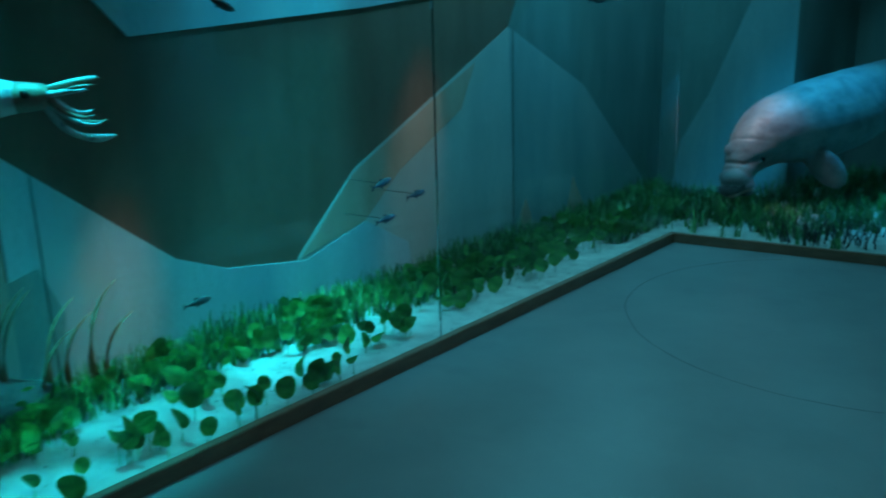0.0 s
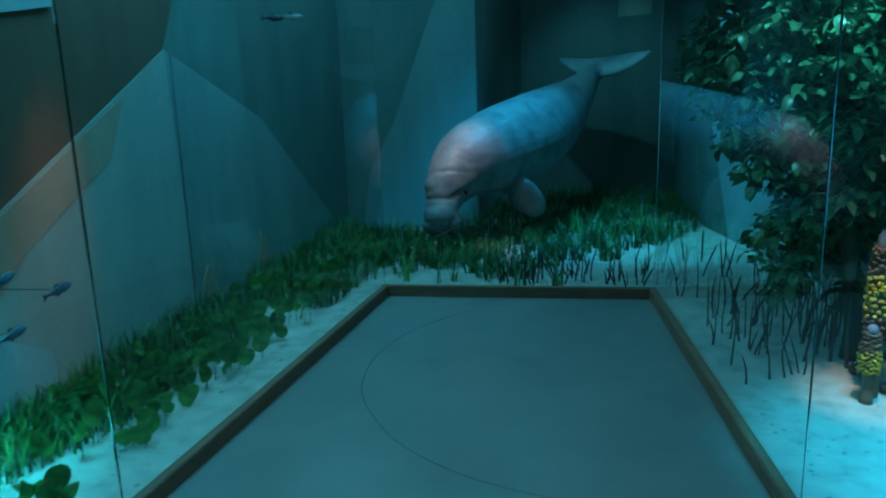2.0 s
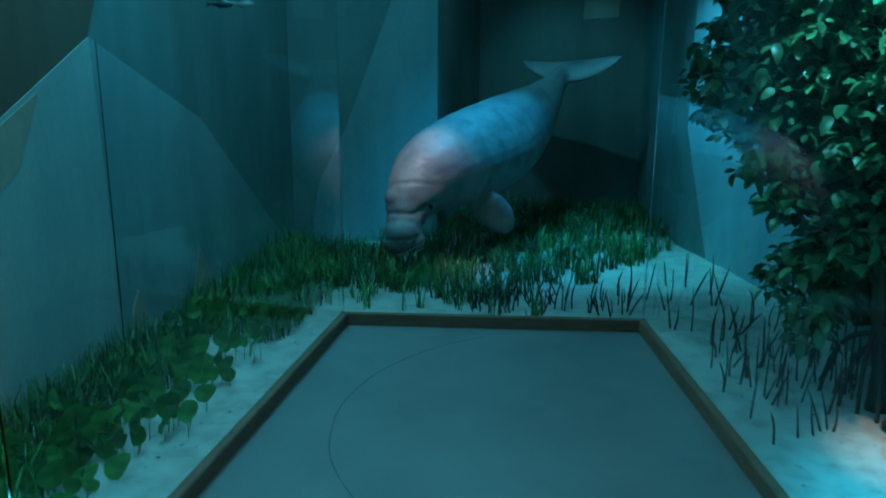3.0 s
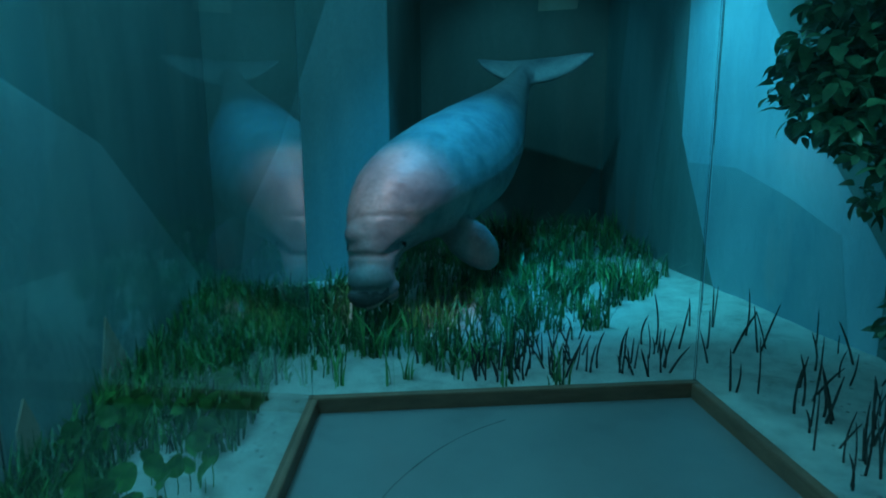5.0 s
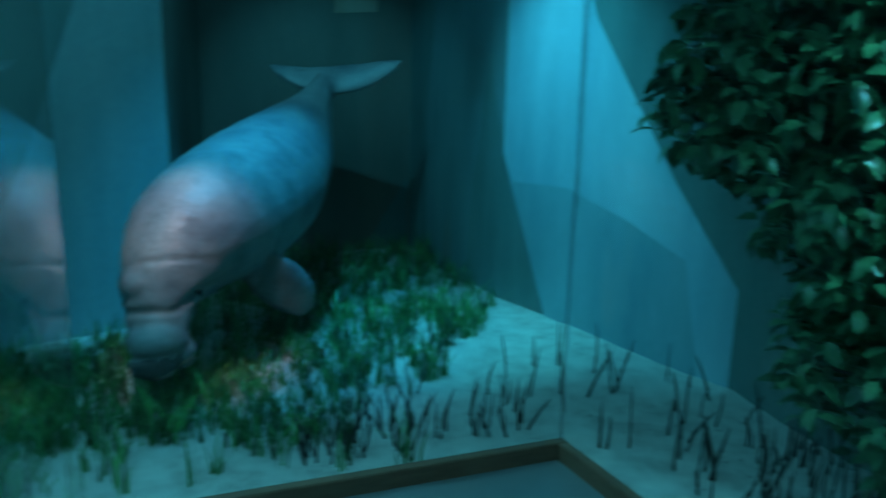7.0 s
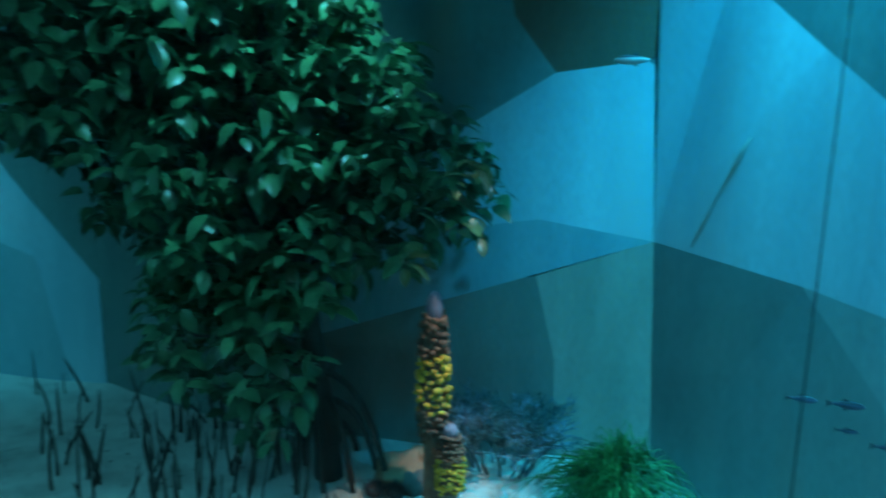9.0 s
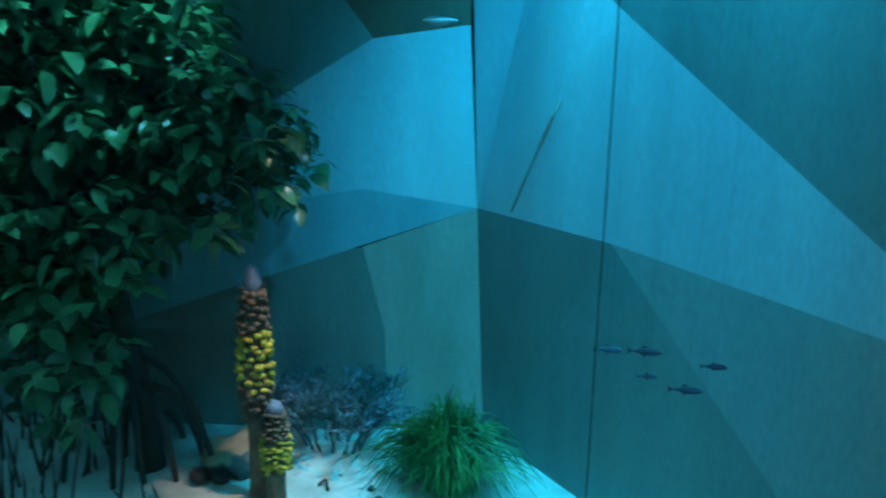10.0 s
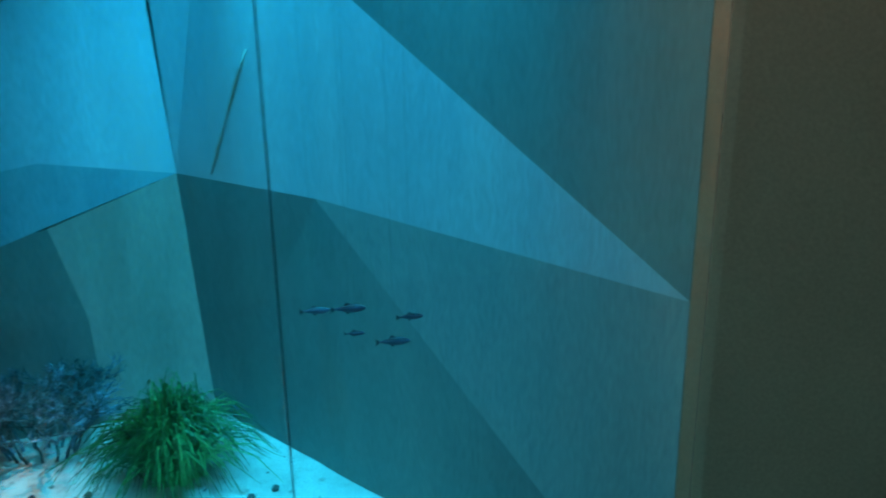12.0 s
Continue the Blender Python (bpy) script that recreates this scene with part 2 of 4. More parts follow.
def tube(bm, pts, radii, seg=8, flat=1.0, up=Vector((0, 0, 1)), mi=0, cap=True):
    """Sweeps a ring along pts; flat squashes it along its upper axis."""
    pts = [Vector(p) for p in pts]
    rings = []
    side0 = None
    for i, p in enumerate(pts):
        d = (pts[min(i + 1, len(pts) - 1)] - pts[max(i - 1, 0)]).normalized()
        side = d.cross(up)
        if side.length < 1e-3:
            side = d.cross(Vector((1, 0, 0)))
        side.normalize()
        if side0 and side.dot(side0) < 0:
            side = -side
        side0 = side
        u = side.cross(d).normalized()
        r = radii[i]
        ra, rb = (r if isinstance(r, tuple) else (r, r * flat))
        rings.append([bm.verts.new(p + side * ra * math.cos(2 * math.pi * k / seg) + u * rb * math.sin(2 * math.pi * k / seg)) for k in range(seg)])
    for a, b in zip(rings, rings[1:]):
        for k in range(seg):
            f = bm.faces.new((a[k], a[(k + 1) % seg], b[(k + 1) % seg], b[k]))
            f.material_index = mi
    if cap:
        bm.faces.new(rings[0][::-1]).material_index = mi
        bm.faces.new(rings[-1]).material_index = mi
    return rings


def blob(bm, centre, size, rough=0.15, sub=2, seed=0, mi=0):
    """An uneven lump."""
    g = bmesh.ops.create_icosphere(bm, subdivisions=sub, radius=1.0)
    for v in g["verts"]:
        k = 1 + rough * noise.noise(v.co * 1.7 + Vector((seed * 3.1, seed, 0)))
        v.co = Vector(centre) + Vector((v.co.x * size[0], v.co.y * size[1], v.co.z * size[2])) * k
        for f in v.link_faces:
            f.material_index = mi


def bez(a, b, c, n):
    a, b, c = Vector(a), Vector(b), Vector(c)
    return [a * (1 - t) ** 2 + b * 2 * t * (1 - t) + c * t * t for t in [i / (n - 1) for i in range(n)]]


# ---- plan ----
LSLOPE, RSLOPE = 0.112, -0.082  # the aisle narrows towards its end
YBACK, YRIGHT = -7.6, -3.42


def left_x(y):
    return LSLOPE * y


def right_x(y):
    return 1.75 + RSLOPE * y


KW, KH = 0.05, 0.073
CEIL = 3.0


def sand_z(x, y):
    p = Vector((x, y, 0))
    d = min(1.0, max(0.0, abs(noise.noise(p * 0.6))))
    return 0.028 + 0.016 * noise.noise(p * 1.7) + 0.008 * noise.noise(p * 6.0) + 0.012 * d


rng = random.Random(7)

# ---- setting: floor, sand, walls, ceiling ----
bm = slab([(left_x(YBACK), YBACK, 0), (2.6, YBACK, 0), (2.6, YRIGHT, 0), (right_x(YRIGHT), YRIGHT, 0), (right_x(0), 0, 0), (left_x(0), 0, 0)], 0.1)
floor = thing("floor", bm, M_FLOOR, "grey polished concrete floor of the viewing aisle", "floor", kind="structure")

# the round joint cut into the floor
bm = bmesh.new()
ring = []
for i in range(61):
    a = radians(118 + 172 * i / 60)
    w = 0.0032 + 0.0012 * noise.noise(Vector((i * 0.4, 0, 0)))
    c = Vector((1.43, -1.26, 0.0012))
    e = Vector((math.cos(a), math.sin(a), 0))
    k = 1.26 + 0.012 * noise.noise(Vector((i * 0.17, 3, 0)))
    ring.append((bm.verts.new(c + e * (k - w)), bm.verts.new(c + e * (k + w))))
for a, b in zip(ring, ring[1:]):
    bm.faces.new((a[0], a[1], b[1], b[0]))
part("floor_joint", bm, M_LINE, floor, "thin dark curved line in the floor")

STEP = 0.04
nx, ny = int(5.4 / STEP), int(11.9 / STEP)
verts, index, faces = [], {}, []
for j in range(ny + 1):
    for i in range(nx + 1):
        x, y = -1.95 + i * STEP, YBACK + j * STEP
        index[i, j] = len(verts)
        verts.append((x, y, sand_z(x, y)))
for j in range(ny):
    for i in range(nx):
        x, y = -1.95 + (i + 0.5) * STEP, YBACK + (j + 0.5) * STEP
        if (left_x(y) - 0.025 < x < right_x(y) + 0.025 and y < 0.025) or (y < YRIGHT and x > 0):
            continue
        faces.append((index[i, j], index[i + 1, j], index[i + 1, j + 1], index[i, j + 1]))
me = bpy.data.meshes.new("sand")
me.from_pydata(verts, [], faces)
me.materials.append(M_SAND)
smooth(me)
sand = tagged(new("sand", me), "rippled white sand bed of the displays", "sand", kind="structure")


def wall(name, a, b, base, label, facets=(), s0=0.0, s1=None):
    """A wall over the plan line a-b, with painted facets set proud of it; facets: (material, [(s, z), ...])."""
    a, b = Vector((*a, 0)), Vector((*b, 0))
    d = (b - a).normalized()
    n = Vector((d.y, -d.x, 0))  # to the room, which lies on the line's right side
    s1 = (b - a).length if s1 is None else s1

    def at(s, z, out=0.0):
        return a + d * s + Vector((0, 0, z)) + n * out
    ob = thing(name, slab([at(s0, -0.1), at(s1, -0.1), at(s1, CEIL), at(s0, CEIL)], 0.1), base, label, "wall", kind="structure")
    for i, (m, pts) in enumerate(facets):
        out = 0.004 + 0.0015 * i
        turn = sum(p[0] * q[1] - q[0] * p[1] for p, q in zip(pts, pts[1:] + pts[:1]))
        bm = slab([at(s, z, out) for s, z in (pts if turn > 0 else pts[::-1])], out + 0.004)
        part("facet", bm, m, ob)
    return ob


WL_A, WL_B = (-1.53, -4.2), (-0.75, 2.2)
wall("wall_left", WL_A, WL_B, M_DARK, "dark olive display wall painted with pale angular facets", [
    (m, pts) for m, pts in [
        (M_DTEAL, [(3.53, 1.68), (4.0, 2.6), (6.4, 2.6), (6.4, 0.0), (5.95, 0.1), (4.62, 1.2)]),
        (M_LIGHT, [(3.53, 1.68), (3.62, -0.05), (1.3, -0.05), (1.40, 0.38), (1.89, 0.84)]),
        (M_SOFT, [(3.53, 1.68), (4.62, 1.2), (5.98, 0.08), (5.98, -0.05), (3.62, -0.05)]),
        (M_BROWN, [(1.42, 0.37), (1.87, 0.81), (2.75, 1.26), (3.12, 1.44), (2.95, 1.12), (2.30, 0.78), (1.96, 0.5)]),
        (M_PALE, [(1.46, 0.35), (1.96, 0.5), (2.35, 0.28), (2.4, -0.05), (-0.2, -0.05), (-0.2, 1.20), (0.61, 0.55), (0.91, 0.43)]),
        (M_LIGHT, [(-2.6, -0.05), (-0.21, -0.05), (-0.21, 1.24), (-1.2, 2.0), (-2.6, 2.3)]),
        (M_SOFT, [(-0.21, 0.62), (-0.07, 0.66), (0.02, 0.42), (-0.02, 0.14), (-0.21, 0.1)]),
        (M_BROWN, [(4.36, 0.05), (4.40, 0.22), (4.47, 0.42), (4.52, 0.34), (4.62, 0.2), (4.68, 0.05)]),
        (M_BROWN, [(3.66, 0.05), (3.68, 0.24), (3.75, 0.34), (3.82, 0.2), (3.84, 0.05)]),
        (M_PALE, [(0.34, 1.81), (0.49, 1.65), (2.03, 1.80), (2.66, 1.88), (2.66, 2.5), (0.1, 2.5)]),
    ]], s0=-3.6)
B0, B1 = (-0.78, 1.9), (0.40, 2.24)
wall("wall_far_left", B0, B1, M_DTEAL, "dark teal display wall with a pale green facet", [
    (M_SOFT, [(0.98, 2.4), (0.85, 2.03), (0.46, 1.02), (0.21, 0.55), (0.12, 0.0), (1.22, 0.0), (1.22, 2.4)])])
C1 = (0.72, 3.8)
wall("wall_recess", B1, C1, M_BACK, "dark side of the recess behind the figure")
R0, R1, R2, R3, R4, R5 = (2.36, 3.7), (2.45, 2.1), (2.88, 0.3), (2.838, -0.479), (3.27, -2.115), (2.08, -3.375)
wall("wall_back", C1, R0, M_BACK, "dark grey-brown back wall behind the dugong figure", [
    (M_DTEAL, [(1.62, 0.0), (1.62, 0.62), (1.22, 0.0)]), (M_BROWN, [(1.36, 1.95), (1.02, 1.93), (1.04, 2.4), (1.39, 2.4)])])
wall("wall_right_far", R0, R1, M_DTEAL, "dark teal display wall beside the figure", [
    (M_MID, [(1.6, 2.4), (1.34, 2.4), (1.38, 1.6), (1.6, 1.1)]),
    (M_MID, [(0.40, 0.0), (0.34, 1.2), (0.62, 2.6), (1.33, 2.6), (1.37, 1.6), (1.17, 0.63), (1.10, 0.0)])])
wall("wall_right_mid", R1, R2, M_DTEAL, "grey display wall painted with pale blue facets", [
    (m, pts) for m, pts in [
        (M_PALE, [(0.01, 2.6), (0.01, 1.02), (0.5, 0.0), (1.84, 0.0), (1.84, 0.54), (1.42, 1.0), (0.78, 1.84), (0.5, 2.6)]),
        (M_HAZE, [(0.09, 0.84), (0.62, 0.87), (1.1, 0.76), (1.52, 0.62), (1.66, 0.02), (0.51, 0.02)]),
    ]])
wall("wall_right_near", R2, R3, M_DTEAL, "dark teal display wall behind the mangrove tree")


def p4(s, z):
    d = (Vector((*R5, 0)) - Vector((*R4, 0))).normalized()
    return Vector((*R4, 0)) + d * s + Vector((0, 0, z))


def p3(s, z):
    d = (Vector((*R4, 0)) - Vector((*R3, 0))).normalized()
    return Vector((*R4, 0)) + d * (s - 0.641) + Vector((0, 0, z))


APEX, TIP, TOP4, TOP5 = p3(0.58, 0.90), p4(1.732, 0.862), p3(0.54, CEIL), p4(1.732, CEIL)
END3 = -1.045
fold = tagged(new("wall_folded"), "folded display wall of pale blue and grey facets", "wall", kind="structure")
for m, pts in [
    # darker left part of the lower facet, the tree's shade put into its colour
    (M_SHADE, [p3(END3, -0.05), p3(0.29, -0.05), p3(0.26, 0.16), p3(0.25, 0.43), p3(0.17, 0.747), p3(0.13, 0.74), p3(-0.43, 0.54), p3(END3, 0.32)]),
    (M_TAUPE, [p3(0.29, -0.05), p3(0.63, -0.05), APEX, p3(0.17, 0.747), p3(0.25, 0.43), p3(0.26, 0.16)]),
    (M_HAZE, [p3(END3, 0.32), p3(-0.43, 0.54), p3(0.13, 0.74), APEX, p3(0.17, 0.96), p3(-0.43, 0.86), p3(END3, 0.7)]),
    (M_PALE, [p3(END3, 0.7), p3(-0.43, 0.86), p3(0.17, 0.96), APEX, p3(0.54, 1.53), p3(0.21, 1.48), p3(-0.08, 1.30), p3(-0.43, 1.08), p3(END3, 0.8)]),
    (M_DTEAL, [p3(END3, 0.8), p3(-0.43, 1.08), p3(-0.08, 1.30), p3(-0.43, 1.59), p3(END3, 1.8)]),
    (M_MID, [p3(END3, 1.8), p3(-0.43, 1.59), p3(-0.08, 1.30), p3(0.21, 1.48), p3(0.06, 1.67), p3(-0.2, CEIL), p3(END3, CEIL)]),
    (M_DARK, [p3(0.21, 1.48), p3(0.54, 1.53), TOP4, p3(-0.2, CEIL), p3(0.06, 1.67)]),
    (M_MID, [p3(0.63, -0.05), p4(1.732, -0.05), p4(1.732, 0.03)]),
    (M_MID, [p3(0.63, -0.05), p4(1.732, 0.03), p4(0.61, 0.90)]),
    (M_MID, [p3(0.63, -0.05), p4(0.61, 0.90), APEX]),
    (M_SOFT, [p4(1.732, 0.03), TIP, p4(0.61, 0.90)]),
    (M_PALE, [APEX, p4(0.61, 0.90), p4(0.60, 1.555)]),
    (M_PALE, [p4(0.61, 0.90), TIP, p4(0.60, 1.555)]),
    (M_PALE, [APEX, p4(0.60, 1.555), p4(0.20, 1.81)]),
    (M_PALE, [APEX, p4(0.20, 1.81), p3(0.54, 1.85)]),
    (M_MID, [p4(0.60, 1.555), TIP, TOP5]),
    (M_MID, [p4(0.20, 1.81), p4(0.60, 1.555), TOP5]),
    (M_MID, [p4(0.20, 1.81), TOP5, TOP4]),
    (M_LIGHT, [p3(0.54, 1.85), p4(0.20, 1.81), TOP4]),
]:
    part("facet", slab(pts, 0.06), m, fold)
END = (right_x(YRIGHT) + 0.02, YRIGHT)
wall("wall_end", R5, END, M_PANEL, "plain brown end wall of the display")
wall("wall_aisle_near", END, (2.13, -4.4), M_PANEL, "plain brown aisle wall beside the display")
wall("wall_aisle_side", (2.13, -4.4), (2.6, -4.4), M_PANEL, "plain brown aisle wall")
wall("wall_aisle_right", (2.6, -4.4), (2.6, YBACK), M_PANEL, "plain brown aisle wall")
wall("wall_aisle_back", (2.6, YBACK), (-2.2, YBACK), M_PANEL, "plain brown wall closing the aisle")
ceiling = thing("ceiling", slab([(-2.4, YBACK - 0.2, CEIL), (-2.4, 4.2, CEIL), (3.7, 4.2, CEIL), (3.7, YBACK - 0.2, CEIL)], 0.1), M_CEIL, "black painted ceiling", "ceiling", kind="structure")

# joints between the wall boards
for a, s, z0, z1 in ((0, 3.57, 0.05, 1.66), (0, -0.05, 0.05, 1.1)):
    d = (Vector((*WL_B, 0)) - Vector((*WL_A, 0))).normalized()
    nn = Vector((d.y, -d.x, 0))
    p = Vector((*WL_A, 0)) + d * s + nn * 0.017
    part("board_joint", slab([p + Vector((0, 0, z0)), p + d * 0.006 + Vector((0, 0, z0)), p + d * 0.003 + Vector((0, 0, z1)), p + Vector((0, 0, z1))], 0.004), M_GAP, bpy.data.objects["wall_left"], "dark joint between wall boards")


# ---- kerbs and glass ----
def beam(name, a, b, n, label):
    """A wooden kerb along a-b, its width to the side n."""
    a, b, n = Vector((*a, 0)), Vector((*b, 0)), Vector((*n, 0))
    bm = slab([a + Vector((0, 0, KH)), b + Vector((0, 0, KH)), b + n * KW + Vector((0, 0, KH)), a + n * KW + Vector((0, 0, KH))], 0, (0, 0, -KH - 0.02))
    bmesh.ops.bevel(bm, geom=list(bm.edges), offset=0.004, segments=2, affect="EDGES")
    return thing(name, bm, M_KERB, label, "kerb", kind="structure")


beam("kerb_left", (left_x(YBACK), YBACK), (left_x(0), 0), (-1, 0.1), "low brown wooden kerb under the glass")
beam("kerb_far", (left_x(0) - KW, 0), (right_x(0) + KW, 0), (0, 1), "low brown wooden kerb under the glass")
beam("kerb_right", (right_x(0), 0), (right_x(YRIGHT), YRIGHT), (1, 0.08), "low brown wooden kerb under the glass")


def pane(name, a, b):
    a, b = Vector((*a, 0)), Vector((*b, 0))
    up0, up1 = Vector((0, 0, KH - 0.01)), Vector((0, 0, CEIL))
    ob = thing(name, slab([a + up0, b + up0, b + up1, a + up1], 0.008), M_GLASS, "tall clear glass pane standing in the wooden kerb", "window", "glass panes", kind="structure")
    ob.visible_shadow = False
    return ob


def joint(p, w=0.0014):
    bm = bmesh.new()
    bmesh.ops.create_cube(bm, size=1.0)
    for v in bm.verts:
        v.co = Vector((p[0] + v.co.x * 2 * w, p[1] + v.co.y * 2 * w, (KH + CEIL) / 2 + v.co.z * (CEIL - KH)))
    return thing("trim", bm, M_GAP, "thin dark joint between glass panes", "glass joint", "glass joints", kind="structure")


def gl(y):
    return (left_x(y) - 0.03, y)


def gr(y):
    return (right_x(y) + 0.03, y)


SEAM_L, SEAM_R, SEAM_L2 = -2.833, -2.60, -5.45
pane("window_1", gl(-0.01 + 0.03), gl(SEAM_L + 0.004))
pane("window_2", gl(SEAM_L - 0.004), gl(SEAM_L2 + 0.004))
pane("window_3", gl(SEAM_L2 - 0.004), gl(YBACK + 0.02))
pane("window_4", (left_x(0) - 0.022, 0.03), (right_x(0) + 0.022, 0.03))
pane("window_5", gr(0.02), gr(SEAM_R + 0.004))
pane("window_6", gr(SEAM_R - 0.004), gr(YRIGHT + 0.02))
for p in (gl(SEAM_L), gl(SEAM_L2), gr(SEAM_R), (left_x(0) - 0.03, 0.032), (right_x(0) + 0.03, 0.032)):
    joint(p)


# ---- the dugong figure ----
def dugong():
    spine = [(0.25, 0.81, 0.33), (0.255, 0.86, 0.41), (0.27, 0.95, 0.53), (0.325, 1.07, 0.645), (0.425, 1.23, 0.765), (0.65, 1.57, 0.82), (0.89, 1.97, 0.89),
             (1.10, 2.37, 1.01), (1.30, 2.72, 1.17), (1.44, 2.93, 1.34), (1.50, 3.02, 1.45)]
    rad = [(0.11, 0.08), (0.125, 0.12), (0.155, 0.155), (0.225, 0.23), (0.30, 0.295), (0.37, 0.355), (0.37, 0.36), (0.295, 0.305), (0.165, 0.20), (0.085, 0.12), (0.05, 0.07)]
    # finer spine
    pts, rr = [], []
    for i in range(len(spine) - 1):
        for k in range(4):
            t = k / 4
            pts.append(Vector(spine[i]).lerp(Vector(spine[i + 1]), t))
            rr.append(tuple(a * (1 - t) + b * t for a, b in zip(rad[i], rad[i + 1])))
    pts.append(Vector(spine[-1]))
    rr.append(rad[-1])
    for _ in range(3):
        pts = [pts[0]] + [(a + 2 * b + c) / 4 for a, b, c in zip(pts, pts[1:], pts[2:])] + [pts[-1]]
        rr = [rr[0]] + [tuple((x + 2 * y + z) / 4 for x, y, z in zip(a, b, c)) for a, b, c in zip(rr, rr[1:], rr[2:])] + [rr[-1]]
    bm = bmesh.new()
    tube(bm, pts, rr, 28)
    # muzzle disc, cheeks and lower lip
    blob(bm, (0.245, 0.79, 0.405), (0.125, 0.10, 0.085), 0.05, 3, 1)
    blob(bm, (0.235, 0.775, 0.315), (0.115, 0.075, 0.075), 0.08, 3, 2)
    blob(bm, (0.345, 0.85, 0.335), (0.075, 0.09, 0.085), 0.05, 3, 3)
    blob(bm, (0.30, 0.86, 0.285), (0.085, 0.075, 0.045), 0.05, 3, 4)
    # heavy brows
    blob(bm, (0.205, 0.945, 0.615), (0.095, 0.10, 0.075), 0.05, 3, 5)
    blob(bm, (0.355, 0.955, 0.625), (0.105, 0.10, 0.065), 0.05, 3, 6)
    # flippers
    for a, b, c, w in (((0.70, 1.36, 0.58), (0.86, 1.36, 0.50), (1.00, 1.36, 0.30), 0.105), ((0.36, 1.45, 0.58), (0.22, 1.62, 0.50), (0.14, 1.72, 0.34), 0.09)):
        tube(bm, bez(a, b, c, 9), [(0.05 + 1.15 * w * k, 0.05) for k in (0.35, 0.45, 0.6, 0.75, 0.8, 0.78, 0.66, 0.42, 0.0)], 14, up=Vector((0.3, 1, 0.2)))
    # tail fluke: a flat crescent
    mid, lt, rt = Vector((1.50, 3.02, 1.42)), Vector((1.13, 3.15, 1.53)), Vector((2.01, 2.86, 1.58))
    ps = bez(lt, mid * 1.0 + Vector((0.02, -0.02, -0.10)), rt, 17)
    tube(bm, ps, [(0.012 + 0.115 * math.sin(math.pi * k / 16) ** 0.7, 0.010 + 0.030 * math.sin(math.pi * k / 16)) for k in range(17)], 16, up=Vector((0.25, -0.75, 0.6)))
    blob(bm, mid + Vector((0, -0.02, -0.03)), (0.09, 0.10, 0.085), 0.0, 2)
    raw = thing("raw_figure", bm, M_SKIN)
    m = raw.modifiers.new("fuse", "REMESH")
    m.mode, m.voxel_size = "VOXEL", 0.012
    m = raw.modifiers.new("ease", "SMOOTH")
    m.factor, m.iterations = 0.6, 7
    me = bpy.data.meshes.new_from_object(raw.evaluated_get(bpy.context.evaluated_depsgraph_get()))
    bpy.data.objects.remove(raw)
    bm = bmesh.new()
    bm.from_mesh(me)
    bm.normal_update()
    # creases round neck and flipper, folds over the brow, nostrils, lip line
    for v in bm.verts:
        p = v.co
        fold = 0.0
        for c, dirn, k, w in (((0.40, 0.93, 0.555), (-0.45, 0.1, 0.9), 0.050, 0.105), ((0.47, 1.00, 0.52), (-0.6, 0.2, 0.75), 0.022, 0.09), ((0.22, 0.87, 0.515), (0.05, 0.3, 0.95), 0.026, 0.13),
                              ((0.25, 0.76, 0.365), (-0.1, 0.0, 0.99), 0.022, 0.12), ((0.36, 0.82, 0.29), (-0.5, 0.1, 0.85), 0.030, 0.09), ((0.40, 0.86, 0.40), (0.9, 0.2, 0.2), 0.016, 0.08),
                              ((0.30, 0.96, 0.70), (0.0, 0.4, 0.9), 0.008, 0.2), ((0.78, 1.30, 0.55), (0.9, 0.2, -0.3), 0.02, 0.14)):
            q = p - Vector(c)
            d = q.dot(Vector(dirn).normalized())
            fold -= k * math.exp(-(d / 0.018) ** 2) * math.exp(-(q.length / w) ** 2)
        fold += 0.004 * noise.noise(p * 9) + 0.0015 * noise.noise(p * 30)
        v.co = p + v.normal * fold
    for f in bm.faces:
        c = f.calc_center_median()
        f.smooth = True
        n = f.normal
        lip = abs(c.z - (0.262 + 0.42 * max(0.0, c.x - 0.25))) < 0.013 and c.y < 0.92 and 0.22 < c.x < 0.43 and n.y < 0.2
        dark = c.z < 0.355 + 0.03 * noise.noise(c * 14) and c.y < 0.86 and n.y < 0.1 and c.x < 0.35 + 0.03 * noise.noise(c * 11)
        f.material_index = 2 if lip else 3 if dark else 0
        for e in ((0.43, 0.945, 0.555), (0.13, 0.93, 0.555)):
            if (c - Vector(e)).length < 0.024:
                f.material_index = 1
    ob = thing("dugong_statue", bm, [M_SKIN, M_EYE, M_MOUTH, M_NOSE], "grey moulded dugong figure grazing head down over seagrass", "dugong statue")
    return ob


dugong()


